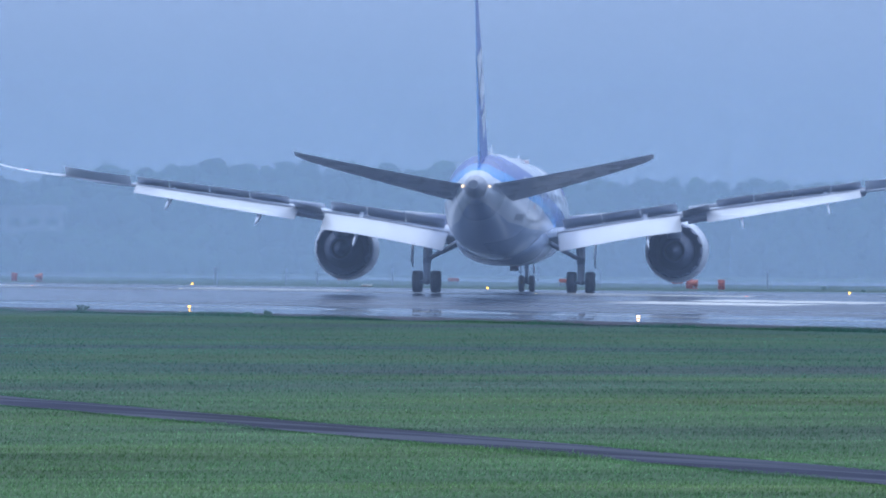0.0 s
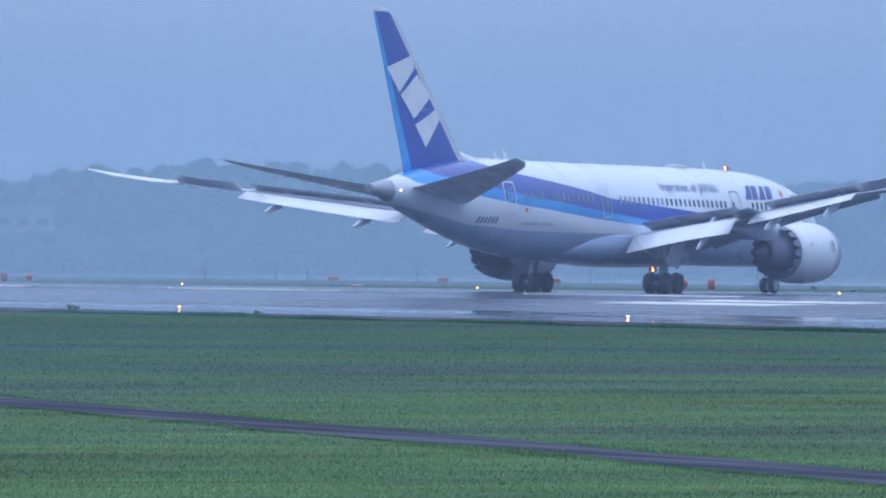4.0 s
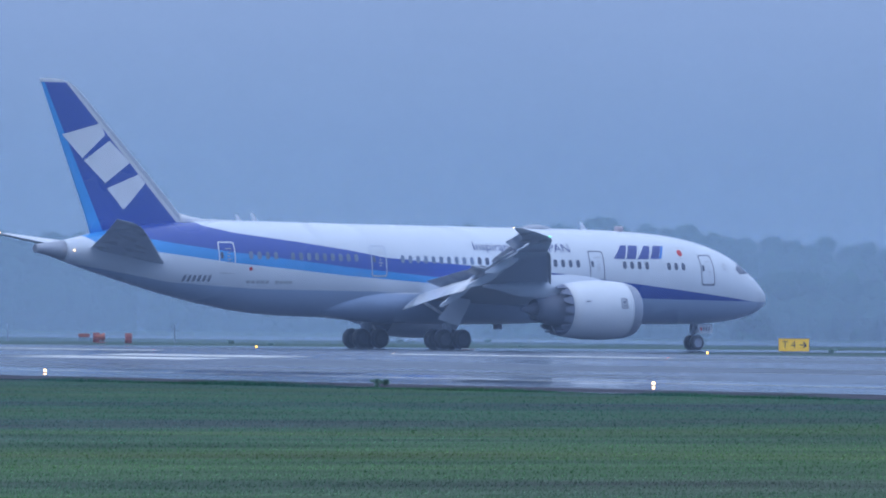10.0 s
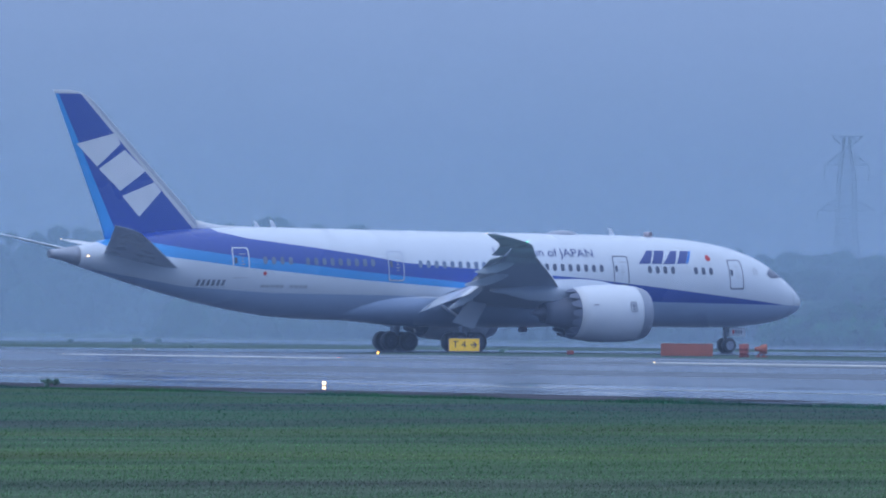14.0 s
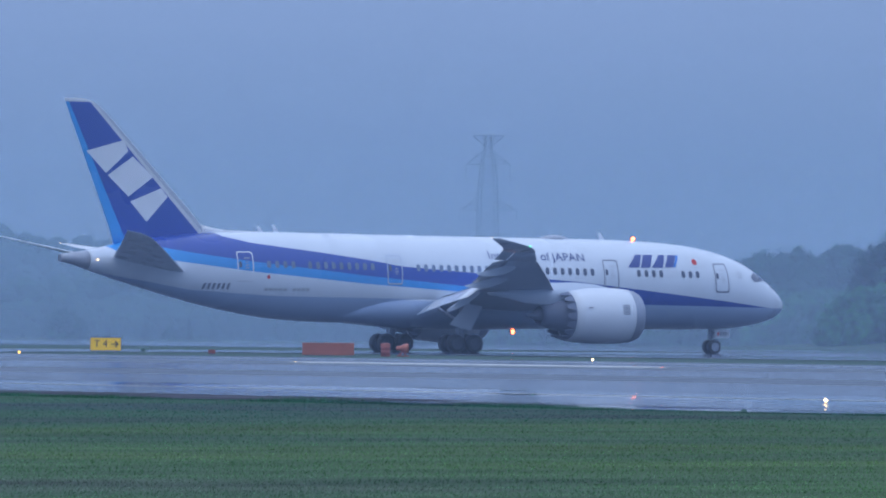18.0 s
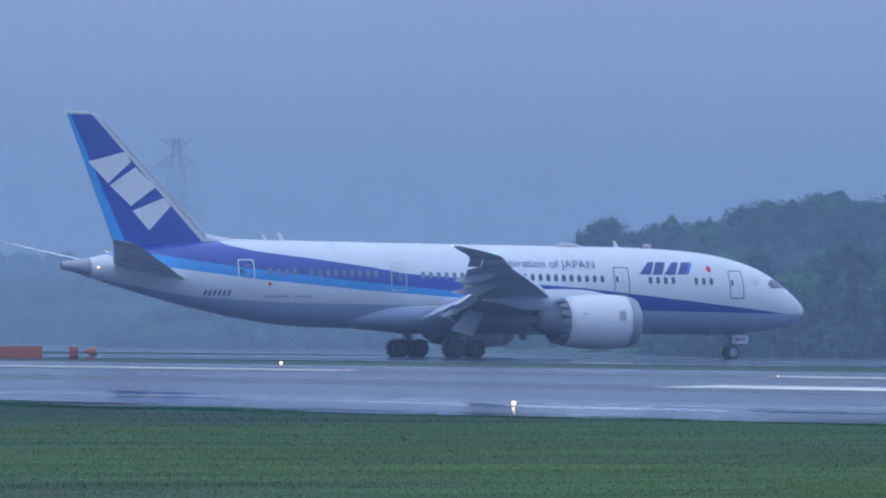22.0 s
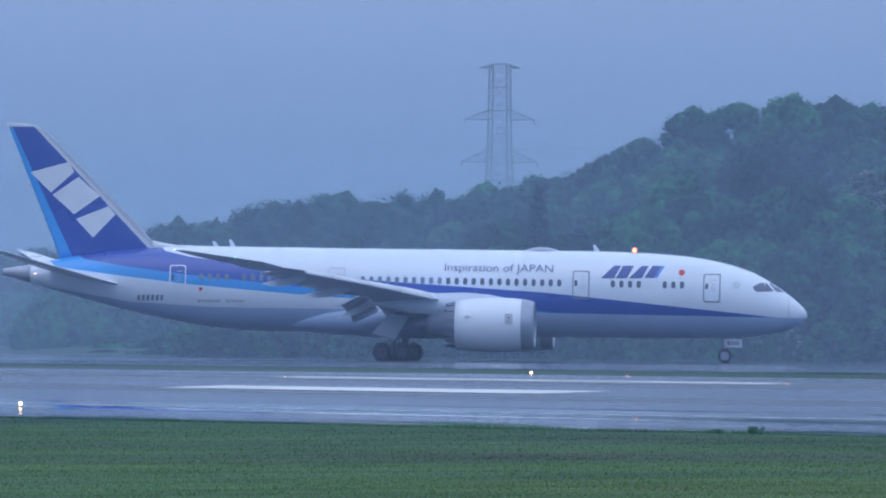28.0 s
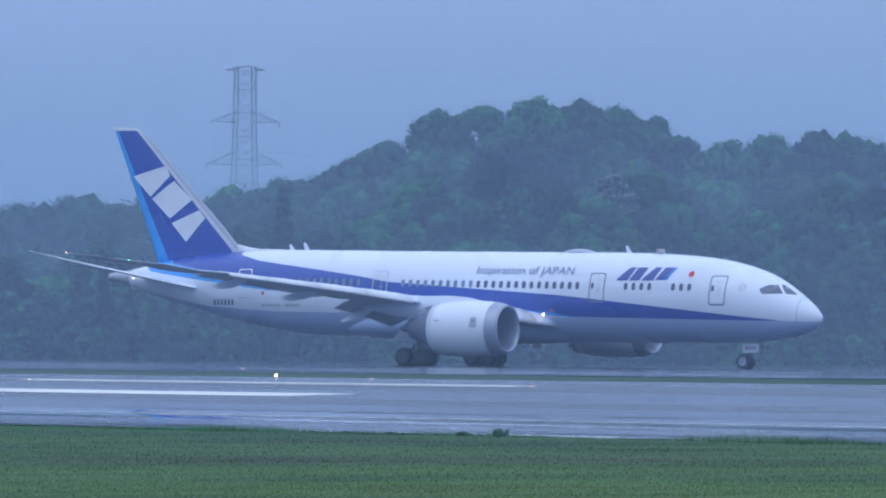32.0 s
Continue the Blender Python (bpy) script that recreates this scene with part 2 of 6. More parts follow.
EXHAUST = mat("exhaust_metal", (0.17, 0.20, 0.29), 0.6, vary=0.2, grain=4.0)
LIP = mat("dull_inlet_lip", (0.36, 0.40, 0.50), 0.4, metal=0.4, vary=0.12, grain=4.0)
CONE = mat("tail_cone_metal", (0.44, 0.47, 0.55), 0.45, metal=0.2, vary=0.15, grain=4.0)
SPOILER = mat("grey_spoiler_paint", (0.42, 0.46, 0.55), 0.5, vary=0.2, grain=3.0)
# rear windows: lighter copy of the glass tone, painted haze and drawn blinds together
HAZEPANE = mat("hazed_window", (0.17, 0.23, 0.36), 0.3, vary=0.1)
FAN = mat("fan_titanium", (0.20, 0.21, 0.24), 0.4, metal=0.3, vary=0.2)
SLOGAN = mat("slate_blue_lettering", (0.09, 0.12, 0.30), 0.4, vary=0.05)
RIM = mat("dark_wheel_rim", (0.09, 0.105, 0.14), 0.5, vary=0.3)
LAMPGREEN = mat("lit_lens_green", (0.1, 0.8, 0.3), 0.3, emit=(0.1, 1.0, 0.45), power=3.0)


# ---- mesh helpers ----
def finish(bm, smooth=False):
    bmesh.ops.recalc_face_normals(bm, faces=bm.faces)
    for f in bm.faces:
        f.smooth = smooth
    me = bpy.data.meshes.new("mesh")
    bm.to_mesh(me)
    bm.free()
    return me


def part(name, bm, material, parent=None, label="", smooth=False):
    """Links a bmesh (or a mesh) as one object under a thing or a part."""
    me = finish(bm, smooth) if isinstance(bm, bmesh.types.BMesh) else bm
    me.name = name
    me.materials.clear()
    me.materials.append(material)
    ob = new(name, me)
    ob.parent = parent
    if label:
        tagged(ob, label)
    return ob


def empty(name, m=None):
    ob = new(name)
    if m is not None:
        ob.matrix_world = m
    return ob


def box(bm, cx, cy, cz, sx, sy, sz, m=None, bevel=0.0):
    before = set(bm.verts)
    g = bmesh.ops.create_cube(bm, size=1.0)["verts"]
    for v in g:
        v.co = Vector((cx + v.co.x * sx, cy + v.co.y * sy, cz + v.co.z * sz))
    if bevel:
        bmesh.ops.bevel(bm, geom=list({e for v in g for e in v.link_edges}), offset=bevel, segments=2, affect="EDGES")
    if m is not None:
        bmesh.ops.transform(bm, matrix=m, verts=[v for v in bm.verts if v not in before])
    return bm


def tube(bm, a, b, r1, r2=None, n=10, caps=True):
    """A tapered round bar from a to b."""
    a, b = Vector(a), Vector(b)
    r2 = r1 if r2 is None else r2
    ax = (b - a).normalized()
    u = ax.orthogonal().normalized()
    w = ax.cross(u)
    ra, rb = [], []
    for i in range(n):
        c, s = math.cos(2 * math.pi * i / n), math.sin(2 * math.pi * i / n)
        ra.append(bm.verts.new(a + (u * c + w * s) * r1))
        rb.append(bm.verts.new(b + (u * c + w * s) * r2))
    for i in range(n):
        bm.faces.new((ra[i], ra[(i + 1) % n], rb[(i + 1) % n], rb[i]))
    if caps:
        bm.faces.new(ra[::-1])
        bm.faces.new(rb)
    return bm


def lathe(bm, profile, origin=(0, 0, 0), axis="x", n=32, closed=False):
    """Turns (along, radius) pairs about an axis through origin."""
    rings = []
    for s, r in profile:
        ring = []
        for i in range(n):
            c, d = r * math.cos(2 * math.pi * i / n), r * math.sin(2 * math.pi * i / n)
            p = {"x": (s, c, d), "y": (c, s, d), "z": (c, d, s)}[axis]
            ring.append(bm.verts.new(Vector(origin) + Vector(p)))
        rings.append(ring)
    for a, b in zip(rings, rings[1:]):
        for i in range(n):
            bm.faces.new((a[i], a[(i + 1) % n], b[(i + 1) % n], b[i]))
    if closed:
        bm.faces.new(rings[0][::-1])
        bm.faces.new(rings[-1])
    return bm


def loft(bm, rings, caps=True):
    vs = [[bm.verts.new(p) for p in r] for r in rings]
    k = len(vs[0])
    for a, b in zip(vs, vs[1:]):
        for i in range(k):
            bm.faces.new((a[i], a[(i + 1) % k], b[(i + 1) % k], b[i]))
    if caps:
        bm.faces.new(vs[0][::-1])
        bm.faces.new(vs[-1])
    return bm


def prism(bm, outline, depth, frame_of):
    """A plate: outline (u, v) pairs put at frame_of(u, v, d) with d = 0 and d = depth."""
    a = [bm.verts.new(frame_of(u, v, 0.0)) for u, v in outline]
    b = [bm.verts.new(frame_of(u, v, depth)) for u, v in outline]
    bm.faces.new(a[::-1])
    bm.faces.new(b)
    for i in range(len(a)):
        j = (i + 1) % len(a)
        bm.faces.new((a[i], a[j], b[j], b[i]))
    return bm


def spline(table, x):
    """Smooth value between the rows of a table of (x, value...), monotone in x."""
    t = np.array(table, float)
    t = t[np.argsort(t[:, 0])]
    xs, ys = t[:, 0], t[:, 1:]
    k = int(np.clip(np.searchsorted(xs, x) - 1, 0, len(xs) - 2))
    h = np.diff(xs)
    d = np.diff(ys, axis=0) / h[:, None]
    def slope(i):
        if i == 0:
            return d[0]
        if i == len(xs) - 1:
            return d[-1]
        p = d[i - 1] * d[i]
        w = 2 * p / np.where(np.abs(d[i - 1] + d[i]) < 1e-9, 1, d[i - 1] + d[i])
        return np.where(p > 0, w, 0)
    s = np.clip((x - xs[k]) / h[k], 0, 1)
    h00, h10, h01, h11 = 2 * s**3 - 3 * s**2 + 1, s**3 - 2 * s**2 + s, -2 * s**3 + 3 * s**2, s**3 - s**2
    return h00 * ys[k] + h10 * h[k] * slope(k) + h01 * ys[k + 1] + h11 * h[k] * slope(k + 1)


# ---- ground ----
def level(y):
    """Height of the airfield across the runway: shoulder, crown, far edge, taxiways."""
    return float(np.interp(y, [128, 145.5, 178, 211, 240, 262], [-0.15, -0.15, 0.72, 0.65, 0.66, 0.66]))


def polar(pan, r):
    p = radians(pan)
    return r * math.sin(p), r * math.cos(p)


def rise(x, y):
    """The wooded hill beyond the taxiway."""
    pan, r = math.degrees(math.atan2(x, y)), math.hypot(x, y)
    up = float(np.clip((r - 650) / 110.0, 0, 1))
    tall = float(np.interp(pan, [-58, -55.6, -54, -53, -52, -51, -50, -49.4, -48.4, -47.4, -44, -30, -10], [0, 0, 2.0, 4.0, 6.0, 9.0, 12.5, 12.5, 10.0, 9.0, 9, 4, 0]))
    return tall * up * up * (3 - 2 * up) if y > 380 else 0.0


def stand(x, y):
    return level(y) + rise(x, y)


gx = [-5200, -4000, -3000, -2200] + list(range(-1700, -760, 40)) + list(range(-760, -380, 15)) + list(range(-380, 401, 30)) + [600, 1000, 1800, 3000, 5000]
gy = [-4000, -2000, -800, -200, -60, 0, 25, 50, 75, 100, 120, 127.5, 128, 145.5, 178, 211, 240, 262, 300, 340, 380] + list(range(400, 720, 14)) + [760, 820, 900, 1100, 1500, 2200, 3200, 4800]
bm = bmesh.new()
grid = [[bm.verts.new((x, y, stand(x, y))) for x in gx] for y in gy]
for a, b in zip(grid, grid[1:]):
    for i in range(len(gx) - 1):
        bm.faces.new((a[i], a[i + 1], b[i + 1], b[i]))
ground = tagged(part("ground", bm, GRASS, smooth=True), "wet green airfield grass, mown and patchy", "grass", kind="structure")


def sheet(name, x0, x1, ys, lift, material, label, category, nx=24, wobble=0.0, seed=3):
    """A paved sheet laid on the airfield between two ends, following the crown."""
    bm = bmesh.new()
    rows = []
    for j, y in enumerate(ys):
        row = []
        for i in range(nx + 1):
            x = x0 + (x1 - x0) * i / nx
            d = wobble * noise.noise(Vector((x * 0.11, y * 0.05, seed))) if j in (0, len(ys) - 1) else 0
            row.append(bm.verts.new((x, y + d, level(y) + (0.003 if j == 0 and y < 128 else lift))))
        rows.append(row)
    for a, b in zip(rows, rows[1:]):
        for i in range(nx):
            bm.faces.new((a[i], a[i + 1], b[i + 1], b[i]))
    return tagged(part(name, bm, material, smooth=True), label, category, kind="structure")


sheet("pavement", -1500, 300, [127.5, 130, 133, 137, 141, 145.5, 149, 152], 0.028, SHOULDER, "dark wet asphalt shoulder along the runway, standing water", "pavement", 300, 1.6)
sheet("pavement_edge", -1500, -218, [127.5, 130, 133, 136.5], 0.034, DRYEDGE, "dark dull asphalt strip at the grass edge", "pavement", 220, 1.4, 9)
sheet("runway", -1500, 300, [152.004, 156, 160, 164, 168, 173, 178, 184, 190, 197, 204, 211, 215], 0.03, ASPHALT, "wet dark asphalt runway shining under overcast sky", "runway", 120)
# thin dull streaks where the water has drained off the shoulder
rng = np.random.default_rng(4)
bm = bmesh.new()
for i in range(90):
    x, y = -300 + 250 * rng.random(), 127.9 + 6.0 * rng.random() ** 2
    ln, wd = 3 + 11 * rng.random(), 0.10 + 0.22 * rng.random()
    near = [(x + ln * (k / 8 - 0.5), y - wd * math.sin(math.pi * k / 8) * (0.7 + 0.6 * rng.random())) for k in range(9)]
    far = [(x + ln * (k / 8 - 0.5), y + wd * math.sin(math.pi * k / 8) * (0.7 + 0.6 * rng.random())) for k in range(1, 8)]
    bm.faces.new([bm.verts.new((u, v, level(v) + 0.034 + 0.0002 * (i % 12))) for u, v in near + far[::-1]])
tagged(part("pavement_streak", bm, DRYEDGE), "dull damp streaks in the standing water", "pavement", kind="stuff")
sheet("taxiway", -1500, 300, [328, 345, 375, 400, 425], 0.04, TAXI, "wet parallel taxiway, pale with sky reflection", "taxiway", 60)


def patch(name, outline, lift, material, label, category):
    """A flat paved piece of any outline, laid on the airfield."""
    bm = bmesh.new()
    bm.faces.new([bm.verts.new((x, y, level(y) + lift)) for x, y in outline])
    return tagged(part(name, bm, material), label, category, kind="structure")


# exit taxiway with its flared mouth, and the paved bay beside it
for y0, y1 in ((215.004, 240), (240, 262), (262, 328)):
    w0, w1 = (26 * max(0, 1 - (y - 215) / 26) ** 2 for y in (y0, y1))
    patch("exit_taxiway", [(-476 - w0, y0), (-431 + w0, y0), (-431 + w1, y1), (-476 - w1, y1)], 0.04, TAXI, "wet exit taxiway leaving the runway", "taxiway")
for y0, y1 in ((250, 262), (262, 328)):
    patch("taxiway_bay", [(-430.996, y0), (300, y0), (300, y1), (-430.996, y1)], 0.04, TAXI, "wide wet taxiway pavement beyond the grass strip", "taxiway")


# ---- the airliner: x forward from the main gear, y to its left, z up from the ground ----
FUS = [  # x, top, bottom, half width
    (28.62, 3.47, 3.43, 0.02), (28.5, 3.78, 3.12, 0.36), (28.2, 4.12, 2.83, 0.72), (27.6, 4.66, 2.50, 1.14),
    (26.8, 5.24, 2.24, 1.52), (25.6, 6.02, 1.99, 1.97), (24.2, 6.68, 1.83, 2.34), (22.2, 7.24, 1.73, 2.64),
    (20.0, 7.60, 1.69, 2.80), (17.0, 7.82, 1.69, 2.87), (13.0, 7.93, 1.72, 2.885), (5.0, 7.97, 1.80, 2.885),
    (-5.0, 8.03, 1.92, 2.885), (-10.0, 8.08, 2.02, 2.86), (-13.0, 8.10, 2.20, 2.74), (-16.0, 8.06, 2.62, 2.46),
    (-20.0, 7.86, 3.44, 1.92), (-24.0, 7.36, 4.46, 1.26), (-27.2, 6.70, 5.38, 0.66), (-28.6, 6.50, 5.80, 0.38), (-29.2, 6.42, 5.88, 0.30)]


def section(x):
    t, b, w = spline(FUS, x)
    return (t + b) / 2, (t - b) / 2, w


def side(x, z):
    """Half width of the body at height z."""
    mid, hh, w = section(x)
    k = max(-0.999, min(0.999, (z - mid) / hh))
    return w * (1 - abs(k) ** 2.08) ** 0.5


def on_skin(x, z, out=0.012, left=False):
    """A point on the body's right (or left) side."""
    y = side(x, z) + out
    return Vector((x, y if left else -y, z))


plane = tagged(empty("airliner"), "white and blue twin-engine jet airliner taxiing on the wet airfield", "airplane")


def ramp_line(m, x, rows):
    """Height of a paint line as a function of the distance along the body."""
    n = m.node_tree.nodes
    mp = n.new("ShaderNodeMapRange")
    mp.inputs[1].default_value, mp.inputs[2].default_value, mp.inputs[3].default_value, mp.inputs[4].default_value = -30, 30, 0, 1
    link(m, x, mp.inputs[0])
    r = n.new("ShaderNodeValToRGB")
    r.color_ramp.interpolation = "LINEAR"
    while len(r.color_ramp.elements) > 1:
        r.color_ramp.elements.remove(r.color_ramp.elements[-1])
    for i, (px, pz) in enumerate(sorted(rows)):
        e = r.color_ramp.elements[0] if i == 0 else r.color_ramp.elements.new((px + 30) / 60)
        e.position = (px + 30) / 60
        e.color = (pz / 10, pz / 10, pz / 10, 1)
    link(m, mp.outputs[0], r.inputs[0])
    k = n.new("ShaderNodeMath")
    k.operation, k.inputs[1].default_value = "MULTIPLY", 10.0
    link(m, r.outputs[0], k.inputs[0])
    return k.outputs[0]


def step(m, a, b):
    """1 where a > b, with a narrow edge."""
    n = m.node_tree.nodes
    s = n.new("ShaderNodeMath")
    s.operation = "SUBTRACT"
    link(m, a, s.inputs[0])
    if isinstance(b, (int, float)):
        s.inputs[1].default_value = b
    else:
        link(m, b, s.inputs[1])
    r = n.new("ShaderNodeMapRange")
    r.inputs[1].default_value, r.inputs[2].default_value = -0.012, 0.012
    link(m, s.outputs[0], r.inputs[0])
    return r.outputs[0]


def over(m, fac, below, above):
    n = m.node_tree.nodes.new("ShaderNodeMix")
    n.data_type = "RGBA"
    link(m, fac, n.inputs[0])
    for sock, c in ((n.inputs[6], below), (n.inputs[7], above)):
        if isinstance(c, tuple):
            sock.default_value = (*c, 1)
        else:
            link(m, c, sock)
    return n.outputs[2]


CW, CB, CL, CG = (0.75, 0.81, 0.90), (0.022, 0.072, 0.40), (0.028, 0.32, 0.78), (0.40, 0.51, 0.72)


def livery():
    m = mat("airliner_livery", CW, 0.26, vary=0.05, grain=1.2, coat=0.35)
    n = m.node_tree.nodes
    b = n["Principled BSDF"]
    shade = b.inputs["Base Color"].links[0].from_socket
    tc = n.new("ShaderNodeTexCoord")
    sp = n.new("ShaderNodeSeparateXYZ")
    link(m, tc.outputs["Object"], sp.inputs[0])
    x, z = sp.outputs[0], sp.outputs[2]
    top = ramp_line(m, x, [(-30, 9.5), (-18.6, 9.0), (-17.4, 7.75), (-15.5, 7.32), (-13, 7.02), (-10.9, 6.78), (-7, 6.28), (-4.2, 5.84), (1.9, 5.44), (9.9, 4.93), (15.5, 4.38), (24.7, 3.45), (29, 3.0)])
    mid = ramp_line(m, x, [(-30, 9.5), (-25.5, 8.6), (-23.2, 7.1), (-20, 6.6), (-16, 6.08), (-7.1, 5.18), (-0.2, 4.62), (9.0, 3.72), (10.6, 3.48), (29, 3.2)])
    low = ramp_line(m, x, [(-30, 8.4), (-26.2, 7.2), (-25.2, 6.55), (-21.4, 6.05), (-15.5, 5.35), (-7.1, 4.63), (1.1, 4.12), (9.0, 3.52), (10.6, 3.46), (29, 3.2)])
    belly = ramp_line(m, x, [(-30, 5.9), (-27, 5.3), (-20, 4.1), (-14, 3.74), (-5, 3.66), (10, 3.46), (24, 3.29), (29, 3.24)])
    white = shade
    c = over(m, step(m, z, low), white, CL)
    c = over(m, step(m, z, mid), c, CB)
    c = over(m, step(m, z, top), c, white)
    c = over(m, step(m, belly, z), c, CG)
    link(m, c, b.inputs["Base Color"])
    return m


LIVERY = livery()

xs = [28.62, 28.58, 28.5, 28.36, 28.2, 27.9, 27.6, 27.2, 26.8, 26.2, 25.6, 24.9, 24.2, 23.2, 22.2] + [21 - 1.0 * i for i in range(31)] + [-10.6 - 0.7 * i for i in range(24)] + [-27.0, -27.2]
rings = []
for x in xs:
    mid, hh, w = section(x)
    ring = []
    for i in range(64):
        a = 2 * math.pi * i / 64
        c, s = math.cos(a), math.sin(a)
        ring.append((x, w * math.copysign(abs(s) ** 0.97, s), mid + hh * math.copysign(abs(c) ** 0.97, c)))
    rings.append(ring)
part("fuselage", loft(bmesh.new(), rings), LIVERY, plane, "white body with blue stripes and grey belly", True)
rings = []
for x in (-27.2, -27.8, -28.4, -28.9, -29.2):
    mid, hh, w = section(x)
    rings.append([(x, w * math.sin(2 * math.pi * i / 32), mid + hh * math.cos(2 * math.pi * i / 32)) for i in range(32)])
part("tail_cone", loft(bmesh.new(), rings), CONE, plane, "dark metal exhaust cone", True)
part("exhaust_outlet", lathe(bmesh.new(), [(-29.18, 0.25), (-29.215, 0.25), (-29.215, 0.02)], (0, 0, 6.15), n=24), DARKGREY, plane, "dark round outlet")
# wing to body fairing, white above the belly line
def fairing_paint():
    m = mat("fairing_paint", CW, 0.3, vary=0.06, grain=1.5, coat=0.2)
    n = m.node_tree.nodes
    b = n["Principled BSDF"]
    shade = b.inputs["Base Color"].links[0].from_socket
    tc, sp = n.new("ShaderNodeTexCoord"), n.new("ShaderNodeSeparateXYZ")
    link(m, tc.outputs["Object"], sp.inputs[0])
    link(m, over(m, step(m, sp.outputs[2], 3.52), CG, shade), b.inputs["Base Color"])
    return m


rings = []
for x, w, t, b in ((12.0, 0.7, 3.0, 2.0), (10.0, 1.3, 3.4, 1.74), (7.5, 2.0, 3.9, 1.63), (4, 2.55, 4.3, 1.58), (0, 2.72, 4.6, 1.58), (-2.6, 2.70, 4.65, 1.64), (-4.4, 2.62, 4.6, 1.74), (-5.8, 2.46, 4.4, 1.84), (-7.0, 2.2, 4.05, 1.95), (-8.2, 1.75, 3.6, 2.05), (-9.8, 0.8, 3.1, 2.3)):
    rings.append([(x, w * math.copysign(abs(math.sin(2 * math.pi * i / 48)) ** 0.8, math.sin(2 * math.pi * i / 48)), (t + b) / 2 + (t - b) / 2 * math.copysign(abs(math.cos(2 * math.pi * i / 48)) ** 0.9, math.cos(2 * math.pi * i / 48))) for i in range(48)])
part("belly_fairing", loft(bmesh.new(), rings), fairing_paint(), plane, "pale wing root fairing, grey below", True)


def foil(le, te, thick, n=9, camber=0.0, droop=0.0):
    """An aerofoil outline as (x, z) pairs from le back to te and round again."""
    c = le - te
    up, dn = [], []
    for i in range(n + 1):
        s = (1 - math.cos(math.pi * i / n)) / 2
        y = thick * 2.9 * (0.2969 * s**0.5 - 0.126 * s - 0.3516 * s**2 + 0.2843 * s**3 - 0.1036 * s**4) * 1.72
        m = camber * 4 * s * (1 - s) - droop * max(0, 1 - s / 0.075) ** 1.5
        up.append((le - c * s, m + y / 2))
        dn.append((le - c * s, m - y / 2))
    return up + dn[-2:0:-1]


def cut_foil(le, te, thick, cut):
    """The same, ended square at x = cut."""
    o = foil(le, te, thick, 14, 0.0, 0.3 * thick)
    return [(max(x, cut), z) for x, z in o]


WING = [  # span, leading edge, trailing edge, height, thickness, rear of the box
    (2.2, 9.3, -3.6, 3.34, 2.0, -1.2), (3.2, 8.5, -3.6, 3.50, 1.9, -1.4), (6.5, 6.1, -3.6, 4.03, 1.45, -1.5), (10.6, 2.95, -3.9, 4.65, 1.10, -1.9),
    (14, 0.45, -5.3, 5.17, 0.86, -3.6), (18, -2.5, -7.0, 5.72, 0.64, -5.6), (21.7, -5.25, -8.57, 6.21, 0.48, -7.38)]
AIL = [(21.7, -5.2, -8.57, 6.20, 0.40), (23.6, -6.45, -9.4, 6.38, 0.34), (25.4, -7.6, -10.15, 6.72, 0.28)]
TIP = [(25.4, -7.6, -10.15, 6.72, 0.28), (26.6, -8.45, -10.8, 6.86, 0.22), (27.6, -9.4, -11.45, 7.0, 0.17), (28.6, -10.95, -12.45, 7.22, 0.11), (29.4, -12.75, -13.4, 7.48, 0.04)]


